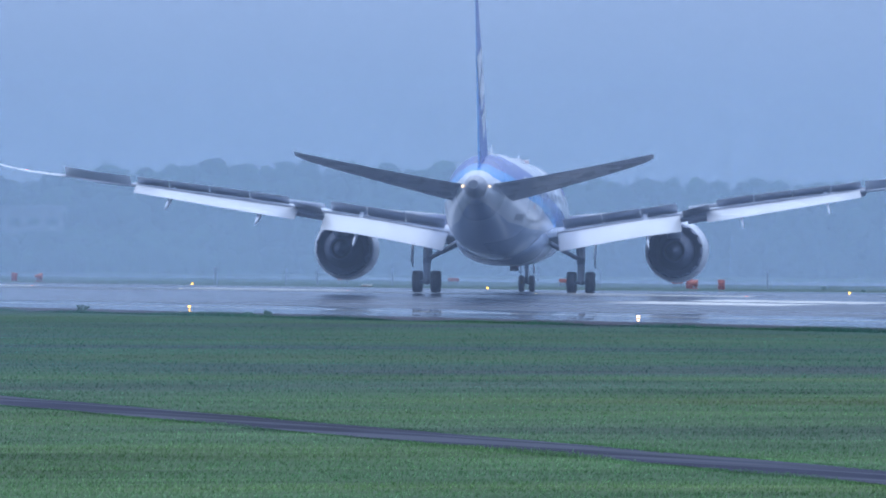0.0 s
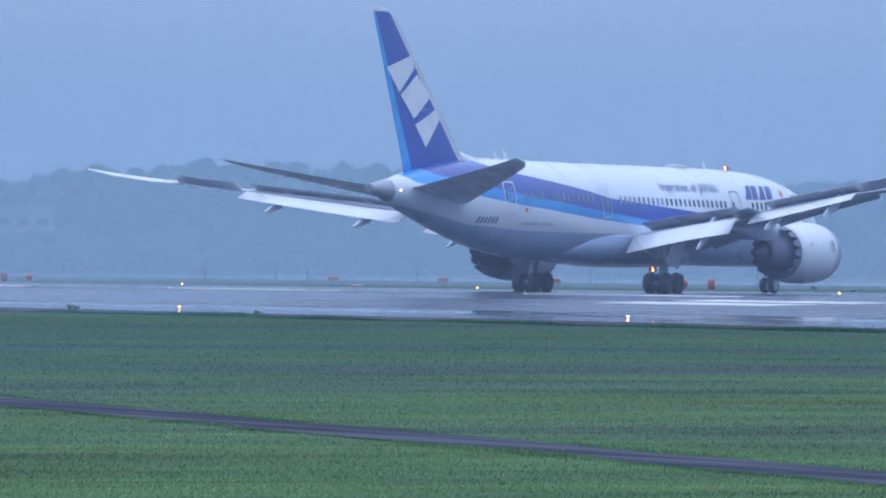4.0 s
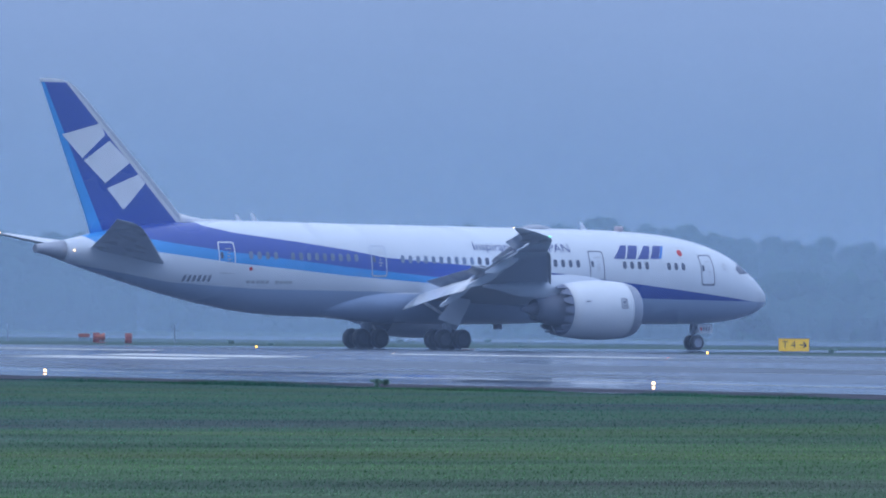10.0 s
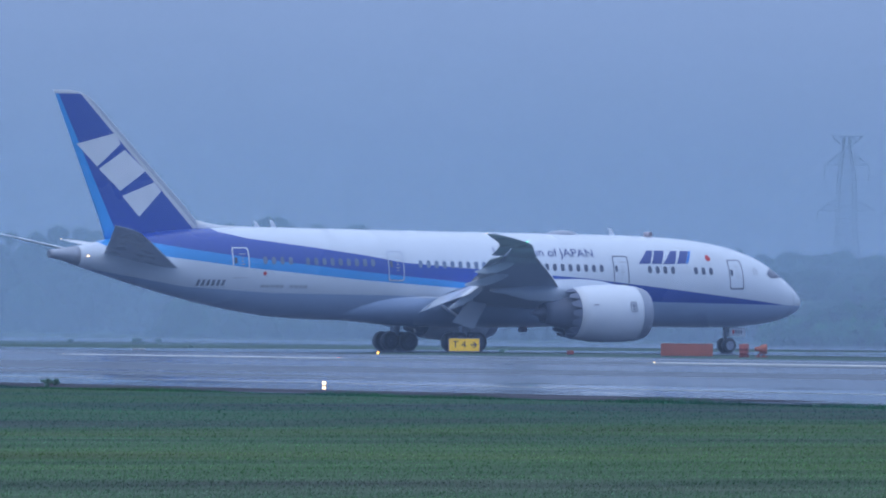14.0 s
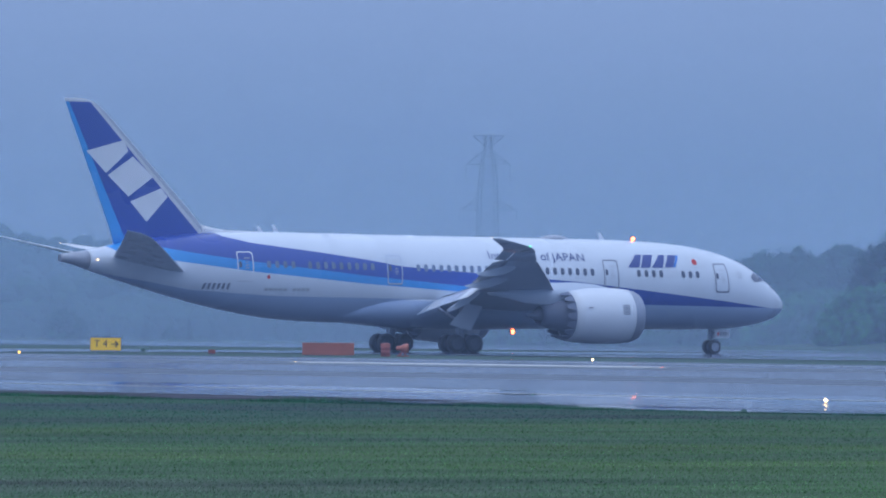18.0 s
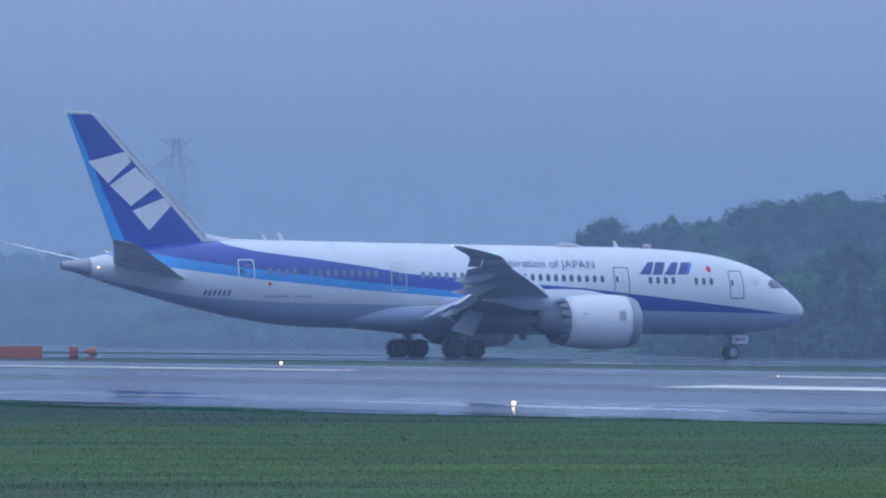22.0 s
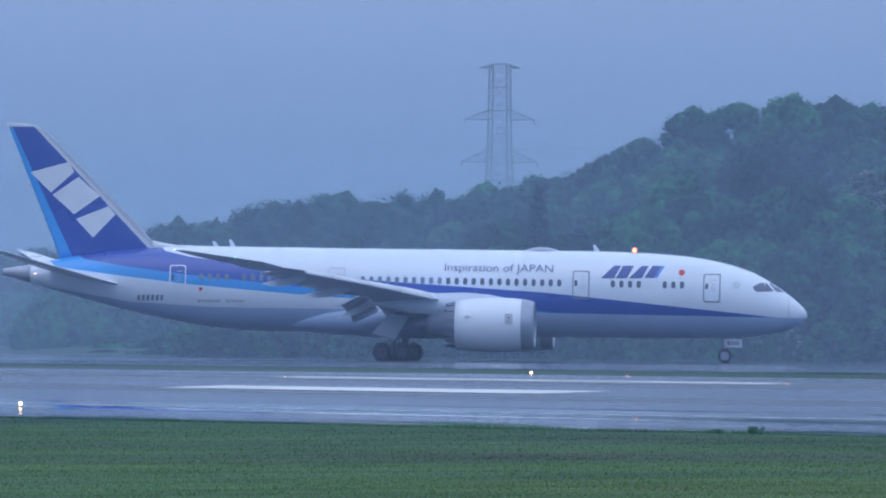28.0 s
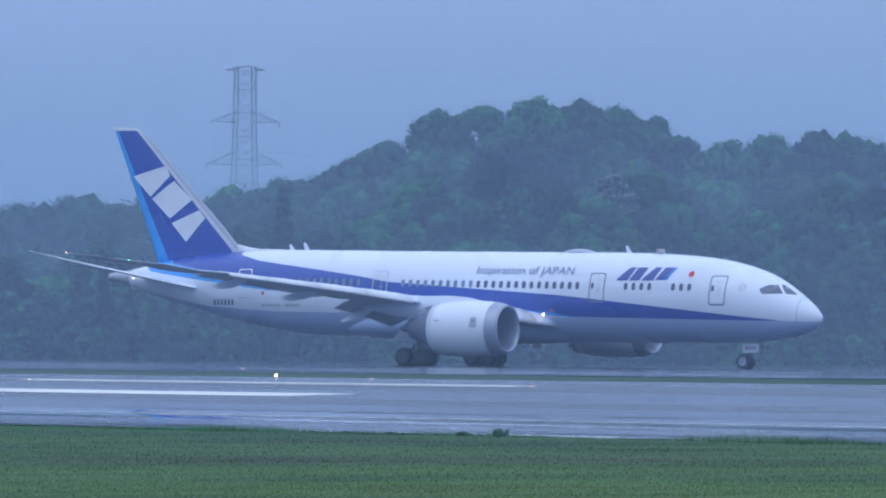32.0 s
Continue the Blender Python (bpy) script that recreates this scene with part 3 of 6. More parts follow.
def wing(sign):
    w = part("wing", loft(bmesh.new(), [[(x, sign * y, z0 + z) for x, z in cut_foil(le, te, th, cut)] for y, le, te, z0, th, cut in WING]), WINGGREY, plane, "swept grey wing", True)
    part("outer_panel", loft(bmesh.new(), [[(max(x, te + 1.0), sign * y, z0 + z) for x, z in foil(le, te, th, 14)] for y, le, te, z0, th in AIL]), WINGGREY, w, "grey outer wing panel", True)
    o, h1 = (Vector((r[2] + 0.98, sign * r[0], r[3] + 0.05)) for r in (AIL[0], AIL[-1]))
    rings = [[tuple(Vector((x, sign * y, z0 + z)) - o) for x, z in foil(te + 0.97, te, 0.16, 8)] for y, le, te, z0, th in AIL]
    ob = part("aileron", loft(bmesh.new(), rings), WINGGREY, w, "grey aileron", True)
    ob.location = o
    MOVERS.append((ob, "aileron", o, (h1 - o).normalized() * -sign))
    part("wing_tip", loft(bmesh.new(), [[(x, sign * y, z0 + z - 0.03 * (le - x)) for x, z in foil(le, te, th, 14)] for y, le, te, z0, th in TIP]), FINWHITE, w, "raked pale wing tip curving upwards", True)
    # dark strip laid over the box's cut rear face to stand in for shade there
    rings = []
    for y, le, te, z0, th, cut in WING[1:]:
        zs = [z for x, z in cut_foil(le, te, th, cut) if x == cut]
        rings.append([(cut - 0.005, sign * y, z0 + min(zs)), (cut - 0.005, sign * y, z0 + max(zs) - 0.01), (cut - 0.03, sign * y, z0 + max(zs) - 0.01), (cut - 0.03, sign * y, z0 + min(zs))])
    part("rear_spar", loft(bmesh.new(), rings), SPOILER, w, "dark strip over the rear face of the wing box")
    # pale leading edge slats in sections, proud of the wing
    for k, (y0, y1) in enumerate(((3.5, 6.3), (6.35, 9.2), (10.9, 13.6), (13.65, 16.4), (16.45, 19.2), (19.25, 21.65))):
        rings = []
        for y in (y0, (y0 + y1) / 2, y1):
            le, te, z0, th, cut = wing_at(y)
            up = foil(le, te, th, 14, 0.0, 0.3 * th)
            nose = up[5:0:-1] + [up[0]] + up[-1:-3:-1]
            out = [(le - (le - x) + 0.03, sign * y, z0 + z * 1.06) for x, z in nose]
            back = [(x - 0.12, sign * y, z0 + z * 0.8) for x, z in nose[::-1]]
            rings.append(out + back)
        o = Vector(rings[0][4])
        h1 = Vector(rings[-1][4])
        ob = part("slat", loft(bmesh.new(), [[tuple(Vector(p) - o) for p in r] for r in rings]), FINWHITE, w, "pale leading edge slat", True)
        ob.location = o
        MOVERS.append((ob, "slat", o, (h1 - o).normalized() * sign))
    return w


def wing_at(y):
    return spline([(r[0], r[1], r[2], r[3], r[4], r[5]) for r in WING], y)


MOVERS = []  # parts that turn about a hinge: object, kind, hinge point, axis
for s in (-1, 1):
    wing(s)


def hinged(name, rings, hinge, axis, material, parent, label=""):
    o = Vector(hinge)
    ob = part(name, loft(bmesh.new(), [[tuple(Vector(p) - o) for p in r] for r in rings]), material, parent, label, True)
    ob.location = o
    return ob


def flap(sign, y0, y1, c0, c1, label):
    rings = []
    for k in range(5):
        s = k / 4
        y = y0 + (y1 - y0) * s
        le, te, z0, th, cut = wing_at(y)
        c = c0 + (c1 - c0) * s
        rings.append([(x, sign * y, z0 + 0.06 + z) for x, z in foil(cut + 0.15, cut + 0.15 - c, 0.13 * c, 8)])
    a = wing_at(y0)
    b = wing_at(y1)
    h0, h1 = Vector((a[4] + 0.1, sign * y0, a[2] - 0.25)), Vector((b[4] + 0.1, sign * y1, b[2] - 0.2))
    ob = hinged("flap", rings, h0, None, WHITE, plane, label)
    MOVERS.append((ob, "flap" if y0 < 10 else "outer_flap", h0, (h1 - h0).normalized() * -sign))
    # pointed track fairings hang under the flap
    for q in ((0.72,) if y0 < 10 else (0.22, 0.78)):
        y = y0 + (y1 - y0) * q
        le, te, z0, th, cut = wing_at(y)
        c = c0 + (c1 - c0) * q
        rings = []
        for k in range(8):
            f = k / 7
            x, wd = cut + 1.0 - (c + 1.75) * f, 0.11 * (1 - f) ** 0.5 + 0.012
            top, low = z0 - 0.06 - 0.10 * f, z0 - 0.14 - 0.46 * math.sin(math.pi * min(0.97, f * 0.80 + 0.17)) ** 0.8 - 0.06 * f
            rings.append([(x, sign * y - wd, top), (x, sign * y + wd, top), (x, sign * y + wd * 0.6, low), (x, sign * y - wd * 0.6, low)])
        part("flap_track_fairing", loft(bmesh.new(), [[tuple(Vector(p) - h0) for p in r] for r in rings]), WINGGREY, ob, "pale grey pointed fairing")


def spoiler(sign, y0, y1, chord, label):
    a, b = wing_at(y0), wing_at(y1)
    def top(y, r, back):
        le, te, z0, th, cut = r
        x = cut + chord - back
        q = (le - x) / (le - te)
        half = th * 2.494 * (0.2969 * q**0.5 - 0.126 * q - 0.3516 * q**2 + 0.2843 * q**3 - 0.1036 * q**4)
        return Vector((x, sign * y, z0 + half + 0.05))
    t = 0.05
    rings = []
    for y, r in ((y0, a), (y1, b)):
        p, q = top(y, r, 0), top(y, r, chord + 0.25)
        rings.append([tuple(p), tuple(q), tuple(q - Vector((0, 0, t * 0.5))), tuple(p - Vector((0, 0, t)))])
    h0, h1 = top(y0, a, 0), top(y1, b, 0)
    ob = hinged("spoiler", rings, h0, None, SPOILER, plane, label)
    MOVERS.append((ob, "spoiler", h0, (h1 - h0).normalized() * -sign))


for s in (-1, 1):
    flap(s, 3.3, 10.6, 2.0, 1.8, "white inboard flap")
    flap(s, 12.2, 21.4, 1.75, 1.15, "white outboard flap")
    spoiler(s, 3.6, 5.9, 1.25, "raised grey spoiler panel")
    spoiler(s, 5.95, 8.2, 1.25, "raised grey spoiler panel")
    spoiler(s, 8.25, 10.4, 1.2, "raised grey spoiler panel")
    spoiler(s, 12.8, 15.0, 1.05, "raised grey spoiler panel")
    spoiler(s, 15.05, 17.3, 1.0, "raised grey spoiler panel")
    spoiler(s, 17.35, 19.6, 0.95, "raised grey spoiler panel")
    spoiler(s, 19.65, 21.4, 0.9, "raised grey spoiler panel")
    # flaperon behind the engine
    le, te, z0, th, cut = wing_at(10.75)
    o = Vector((cut + 0.1, s * 10.75, z0 - 0.1))
    rings = [[(x, s * y, wing_at(y)[2] - 0.05 + z) for x, z in foil(wing_at(y)[4] + 0.1, wing_at(y)[4] - 1.75, 0.34, 8)] for y in (10.75, 11.5, 12.35)]
    ob = hinged("flaperon", rings, o, None, SPOILER, plane, "dark grey flaperon behind the engine")
    MOVERS.append((ob, "flaperon", o, Vector((0, -1, 0))))

# fin and rudder
FIN = [(7.0, -15.5, -25.1, 0.55), (7.8, -17.2, -25.35, 0.62), (8.5, -18.45, -25.6, 0.62), (9.5, -19.35, -26.0, 0.58), (11.84, -21.7, -26.95, 0.46), (14.2, -24.05, -27.9, 0.34), (15.8, -25.65, -28.55, 0.25), (16.45, -26.4, -28.8, 0.20), (16.72, -27.0, -28.92, 0.13), (16.85, -27.7, -28.97, 0.05)]


def fin_paint():
    m = mat("fin_paint", CB, 0.3, vary=0.05, grain=1.2, coat=0.3)
    n = m.node_tree.nodes
    b = n["Principled BSDF"]
    shade = b.inputs["Base Color"].links[0].from_socket
    tc = n.new("ShaderNodeTexCoord")
    sp = n.new("ShaderNodeSeparateXYZ")
    link(m, tc.outputs["Object"], sp.inputs[0])
    def line(x0, z0, x1, z1):
        k = n.new("ShaderNodeMapRange")
        k.clamp = False
        k.inputs[1].default_value, k.inputs[2].default_value, k.inputs[3].default_value, k.inputs[4].default_value = z0, z1, x0, x1
        link(m, sp.outputs[2], k.inputs[0])
        return k.outputs[0]
    te = line(-24.05, 7.0, -28.72, 16.85)
    le = line(-19.25, 8.5, -26.9, 16.5)
    c = over(m, step(m, te, sp.outputs[0]), shade, CL)
    c = over(m, step(m, sp.outputs[0], le), c, (0.62, 0.64, 0.68))
    edge = line(-18.86, 8.5, -26.62, 16.5)
    c = over(m, step(m, sp.outputs[0], edge), c, (0.40, 0.44, 0.52))
    c = over(m, step(m, sp.outputs[2], 16.62), c, (0.62, 0.64, 0.68))
    link(m, c, b.inputs["Base Color"])
    return m


fin = part("fin", loft(bmesh.new(), [[(x, y, z) for x, y in foil(le, te, th, 12)] for z, le, te, th in FIN]), fin_paint(), plane, "tall blue fin with sky-blue trailing edge and pale leading edge", True)
rings = []
for x, h, w in ((-13.6, -0.02, 0.05), (-15.2, 0.03, 0.10), (-16.6, 0.10, 0.16), (-17.6, 0.28, 0.2), (-18.4, 0.52, 0.2)):
    zt = section(x)[0] + section(x)[1]
    rings.append([(x, w, zt - 0.25), (x, w * 0.5, zt + h * 0.6 + 0.02), (x, 0, zt + h + 0.03), (x, -w * 0.5, zt + h * 0.6 + 0.02), (x, -w, zt - 0.25)])
part("fin_fillet", loft(bmesh.new(), rings), FINWHITE, fin, "pale fin root fillet", True)

# tailplane
for s in (-1, 1):
    # the stabiliser is trimmed with its leading edge down
    rows = [(0.5, -19.6, -25.5, 6.18, 0.60), (1.5, -20.4, -25.9, 6.31, 0.58), (3, -21.7, -26.6, 6.56, 0.50), (5, -23.4, -27.4, 6.92, 0.40), (8, -26.0, -28.7, 7.48, 0.27), (9.5, -27.4, -29.35, 7.78, 0.18), (10.1, -28.4, -29.65, 7.92, 0.07)]
    part("tailplane", loft(bmesh.new(), [[(x, s * y, z0 - 0.19 * (x - te) + z) for x, z in foil(le, te, th, 10)] for y, le, te, z0, th in rows]), FINWHITE, plane, "pale grey tailplane", True)


# engines
def engine(s):
    cy, cz = s * 10.05, 2.58
    o = (0, cy, cz)
    bm = bmesh.new()
    lathe(bm, [(9.75, 1.62), (9.6, 1.70), (9.2, 1.80), (8.4, 1.89), (7.2, 1.93), (6.0, 1.90), (5.0, 1.80), (4.3, 1.70), (4.3, 1.62), (5.2, 1.66), (7, 1.55)], o, n=48)
    nac = part("engine_cowl", bm, WHITE, plane, "white engine cowling", True)
    bm = bmesh.new()
    lathe(bm, [(8.95, 1.842), (9.2, 1.808), (9.6, 1.71), (9.8, 1.625), (9.86, 1.54), (9.80, 1.46), (9.5, 1.39), (8.6, 1.36), (7.9, 1.38)], o, n=48)
    part("inlet_lip", bm, LIP, nac, "dull grey metal inlet lip", True)
    tooth = bmesh.new()
    half = math.pi / 16
    def rim(x, r, a):
        return (x, r * math.sin(a), r * math.cos(a))
    outer = [tooth.verts.new(rim(4.5, 1.72, -half)), tooth.verts.new(rim(4.5, 1.72, half)), tooth.verts.new(rim(4.30, 1.68, half)), tooth.verts.new(rim(3.60, 1.56, 0.35 * half)), tooth.verts.new(rim(3.60, 1.56, -0.35 * half)), tooth.verts.new(rim(4.30, 1.68, -half))]
    inner = [tooth.verts.new((v.co.x, v.co.y * 0.955, v.co.z * 0.955)) for v in outer]
    tooth.faces.new(outer)
    tooth.faces.new(inner[::-1])
    for i in range(6):
        tooth.faces.new((outer[i], outer[(i + 1) % 6], inner[(i + 1) % 6], inner[i]))
    me = finish(tooth)
    for i in range(16):
        c = part("chevron", me, EXHAUST, nac)
        c.matrix_basis = pose(0, cy, cz, 360 * i / 16)
    part("fan_disc", lathe(bmesh.new(), [(8.0, 0.02), (7.95, 1.38), (7.9, 1.38)], o, n=32), FAN, nac)
    part("spinner", lathe(bmesh.new(), [(8.9, 0.01), (8.7, 0.14), (8.3, 0.3), (8.0, 0.4)], o, n=20), DARKGREY, nac, "", True)
    bm = bmesh.new()
    for i in range(18):
        a = 2 * math.pi * i / 18
        ca, sa = math.cos(a), math.sin(a)
        ca2, sa2 = math.cos(a + 0.22), math.sin(a + 0.22)
        q = [(8.25, cy + 0.36 * ca, cz + 0.36 * sa), (8.15, cy + 1.35 * ca, cz + 1.35 * sa), (8.0, cy + 1.35 * ca2, cz + 1.35 * sa2), (8.05, cy + 0.36 * ca2, cz + 0.36 * sa2)]
        bm.faces.new([bm.verts.new(p) for p in q])
    part("fan_blades", bm, FAN, nac)
    part("core_nozzle", lathe(bmesh.new(), [(4.6, 1.2), (3.6, 1.05), (2.6, 0.78), (2.2, 0.66), (2.2, 0.6), (3.0, 0.6)], o, n=36), EXHAUST, nac, "", True)
    part("exhaust_plug", lathe(bmesh.new(), [(3.0, 0.5), (2.4, 0.44), (1.7, 0.25), (1.2, 0.03)], o, n=24), EXHAUST, nac, "", True)
    part("bypass_wall", lathe(bmesh.new(), [(4.6, 1.64), (4.65, 1.1)], o, n=36), EXHAUST, nac)
    # pylon
    bm = bmesh.new()
    rings = []
    for x, zb, zt, w in ((7.6, 4.40, 4.52, 0.10), (6.6, 4.1, 4.72, 0.24), (5.0, 3.6, 4.84, 0.32), (3.2, 3.3, 4.80, 0.40), (1.0, 3.4, 4.35, 0.34), (-0.6, 3.75, 4.2, 0.26), (-1.8, 3.95, 4.1, 0.08)):
        rings.append([(x, cy - w, zb), (x, cy + w, zb), (x, cy + w * 0.8, zt), (x, cy - w * 0.8, zt)])
    part("pylon", loft(bm, rings), WINGGREY, nac, "", True)


for s in (-1, 1):
    engine(s)


# landing gear
def wheel(parent, x, y, z, r, w, hub=None):
    t = part("tyre", lathe(bmesh.new(), [(-w / 2, r * 0.62), (-w / 2, r * 0.86), (-w * 0.36, r * 0.97), (0, r), (w * 0.36, r * 0.97), (w / 2, r * 0.86), (w / 2, r * 0.62)], (0, 0, 0), "y", 28), RUBBER, parent, "black rubber tyre", True)
    t.location = (x, y, z)
    part("rim", lathe(bmesh.new(), [(-w * 0.42, 0.02), (-w * 0.34, r * 0.3), (-w * 0.44, r * 0.55), (-w * 0.46, r * 0.64), (w * 0.46, r * 0.64), (w * 0.44, r * 0.55), (w * 0.34, r * 0.3), (w * 0.42, 0.02)], (0, 0, 0), "y", 20), hub or RIM, t, "grey metal wheel rim" if hub else "dark wheel rim", True)
    ROLL.append((t, r))


ROLL = []
for s in (-1, 1):
    y = s * 4.62
    g = part("main_gear_leg", tube(bmesh.new(), (-0.67, y, 0.72), (-0.4, y, 2.6), 0.2, 0.24, 14), STEEL, plane, "steel main landing gear leg", True)
    part("gear_cylinder", tube(bmesh.new(), (-0.52, y, 1.7), (-0.2, y - s * 0.1, 3.5), 0.25, 0.27, 14), STEEL, g, "", True)
    part("bogie_beam", tube(bmesh.new(), (-1.6, y, 0.62), (0.26, y, 0.62), 0.16, 0.16, 12), STEEL, g, "", True)
    for x in (-1.39, 0.05):
        part("axle", tube(bmesh.new(), (x, y - 0.6, 0.62), (x, y + 0.6, 0.62), 0.09, 0.09, 10), STEEL, g, "", True)
        for d in (-0.55, 0.55):
            wheel(g, x, y + d, 0.62, 0.66, 0.5)
    bm = tube(bmesh.new(), (-0.55, y - s * 0.1, 2.0), (0.6, y - s * 2.1, 3.0), 0.12, 0.12, 10)
    part("side_brace", tube(bm, (-0.55, y - s * 0.1, 2.0), (-1.3, y - s * 1.8, 3.0), 0.11, 0.11, 10), STEEL, g, "", True)
    part("torque_link", box(bmesh.new(), -0.95, y, 1.2, 0.06, 0.3, 0.9, None, 0.02), STEEL, g)
    part("brake_hose", tube(tube(bmesh.new(), (-0.30, y, 0.8), (-0.22, y, 1.5), 0.025, 0.025, 6), (-0.22, y, 1.5), (-0.1, y, 2.4), 0.025, 0.025, 6), DARKMETAL, g)
    bm = bmesh.new()
    loft(bm, [[(x, s * 5.45 + s * 0.12 * k, z) for x, z in ((-2.08, 1.92), (-0.4, 1.49), (0.57, 3.17), (-0.72, 3.35))] for k in (0, 0.4)])
    part("gear_door", bm, WINGGREY, g, "grey main gear door")
g = part("nose_gear_leg", tube(bmesh.new(), (22.75, 0, 0.55), (22.6, 0, 2.3), 0.11, 0.15, 14), STEEL, plane, "steel nose landing gear leg", True)
part("axle", tube(bmesh.new(), (22.75, -0.4, 0.52), (22.75, 0.4, 0.52), 0.07, 0.07, 10), STEEL, g, "", True)
for d in (-0.33, 0.33):
    wheel(g, 22.75, d, 0.50, 0.52, 0.36, LIP)
part("drag_brace", tube(bmesh.new(), (22.7, 0, 1.35), (24.2, 0, 2.2), 0.07, 0.07, 10), STEEL, g, "", True)
for s in (-1, 1):
    part("nose_gear_door", box(bmesh.new(), 23.35, s * 0.42, 1.42, 1.25, 0.05, 0.62, None, 0.02), WHITE, g, "white nose gear door")

# radome seam and a strake on each cowl
rings = []
for x in (27.30, 27.345):
    mid, hh, w = section(x)
    rings.append([(x, (w + 0.012) * math.sin(2 * math.pi * i / 48), mid + (hh + 0.012) * math.cos(2 * math.pi * i / 48)) for i in range(48)])
part("radome_seam", loft(bmesh.new(), rings, False), PLACARD, plane, "thin grey seam", True)
for s in (-1, 1):
    bm = bmesh.new()
    cy, cz = s * 10.05, 2.58
    a = radians(38)
    loft(bm, [[(x, cy - s * (1.86 + h) * math.cos(a) , cz + (1.86 + h) * math.sin(a) + k) for x, h in ((8.2, 0.0), (6.6, 0.42), (6.3, 0.42), (6.2, 0.0))] for k in (-0.015, 0.015)])
    part("cowl_strake", bm, WHITE, plane, "white strake on the cowling")


# ---- doors, windows, lettering and small fittings ----
def rounded(w, h, r, n=4):
    pts = []
    for cx, cy, a0 in ((w / 2 - r, h / 2 - r, 0), (-w / 2 + r, h / 2 - r, 90), (-w / 2 + r, -h / 2 + r, 180), (w / 2 - r, -h / 2 + r, 270)):
        for i in range(n + 1):
            a = radians(a0 + 90 * i / n)
            pts.append((cx + r * math.cos(a), cy + r * math.sin(a)))
    return pts


def dense(pts, gap=0.12):
    """The same closed outline with points added along its long sides."""
    out = []
    for (x0, z0), (x1, z1) in zip(pts, pts[1:] + pts[:1]):
        n = max(1, int(math.hypot(x1 - x0, z1 - z0) / gap))
        out += [(x0 + (x1 - x0) * k / n, z0 + (z1 - z0) * k / n) for k in range(n)]
    return out


def wrap(outline, cuts, where):
    """A flat outline cut into small faces and laid on a curved skin by where(u, v)."""
    bm = bmesh.new()
    bm.faces.new([bm.verts.new((u, v, 0)) for u, v in outline])
    bmesh.ops.triangulate(bm, faces=bm.faces)
    bmesh.ops.subdivide_edges(bm, edges=bm.edges, cuts=cuts, use_grid_fill=True)
    for v in bm.verts:
        v.co = where(v.co.x, v.co.y)
    return bm


def skin_plate(outline, out=0.02, cuts=2):
    """A thin plate that follows the body's right side; outline in (x, z)."""
    return wrap(outline, cuts, lambda u, v: on_skin(u, v, out))


def skin_ring(bm, cx, cz, w, h, r, line, out=0.022, tilt=0.0):
    """A rounded outline of a door on the body's right side."""
    o = dense(rounded(w, h, r))
    i = [(x * (w - 2 * line) / w, z * (h - 2 * line) / h) for x, z in o]
    vo = [bm.verts.new(on_skin(cx + x, cz + z + tilt * x, out)) for x, z in o]
    vi = [bm.verts.new(on_skin(cx + x, cz + z + tilt * x, out)) for x, z in i]
    n = len(o)
    for k in range(n):
        bm.faces.new((vo[k], vo[(k + 1) % n], vi[(k + 1) % n], vi[k]))
    return bm


DOORS = [(21.9, 5.33, 1.22, 2.02), (12.6, 5.5, 1.22, 2.0), (-4.85, 5.62, 1.22, 2.0), (-16.3, 5.73, 1.2, 2.0)]
for i, (cx, cz, w, h) in enumerate(DOORS):
    edge = part("cabin_door", skin_ring(bmesh.new(), cx, cz, w, h, 0.16, 0.08), LINE if i in (0, 1) else (FADEDLINE, DOORLINE)[i - 2], plane, "outlined cabin door", False)
    part("door_window", skin_plate([(cx - 0.36 + x, cz + 0.12 + z) for x, z in rounded(0.2, 0.42, 0.08)], 0.02, 0), GLASS, edge)
    for dz, dw in ((0.55, 0.42), (0.28, 0.18), (0.08, 0.2), (-0.12, 0.32), (-0.3, 0.14)):
        part("door_placard", skin_plate([(cx + 0.12 - dw / 2, cz + dz - 0.03), (cx + 0.12 + dw / 2, cz + dz - 0.03), (cx + 0.12 + dw / 2, cz + dz + 0.03), (cx + 0.12 - dw / 2, cz + dz + 0.03)], 0.02, 0), PLACARD, edge)
    part("door_sill", skin_plate([(cx - w / 2 + 0.08, cz - h / 2 - 0.03), (cx + w / 2 - 0.08, cz - h / 2 - 0.03), (cx + w / 2 - 0.08, cz - h / 2 + 0.06), (cx - w / 2 + 0.08, cz - h / 2 + 0.06)]), LINE, edge)

WZ0, SLOPE = 5.735, -0.0105
win_x = [19.79 - 0.615 * k for k in (0, 1, 2, 5, 6, 7, 8)] + [11.06 - 0.610 * k for k in range(24)] + [-6.6 - 0.61 * k for k in range(9)] + [-12.75 - 0.61 * k for k in range(4)]
for x in win_x:
    z = WZ0 + SLOPE * x
    part("cabin_window", skin_plate([(x + a, z + b) for a, b in rounded(0.30, 0.50, 0.13, 3)], 0.022, 0), GLASS if x > 3 else HAZEPANE, plane)
for x in (17.95, 17.33):
    part("window_plug", skin_ring(bmesh.new(), x, WZ0 + SLOPE * x, 0.32, 0.5, 0.13, 0.03), PLACARD, plane)

# flight deck windows wrap round the nose
def nose_point(x, z, s, out=0.015):
    y = side(x, z) + out
    return Vector((x, s * y, z))


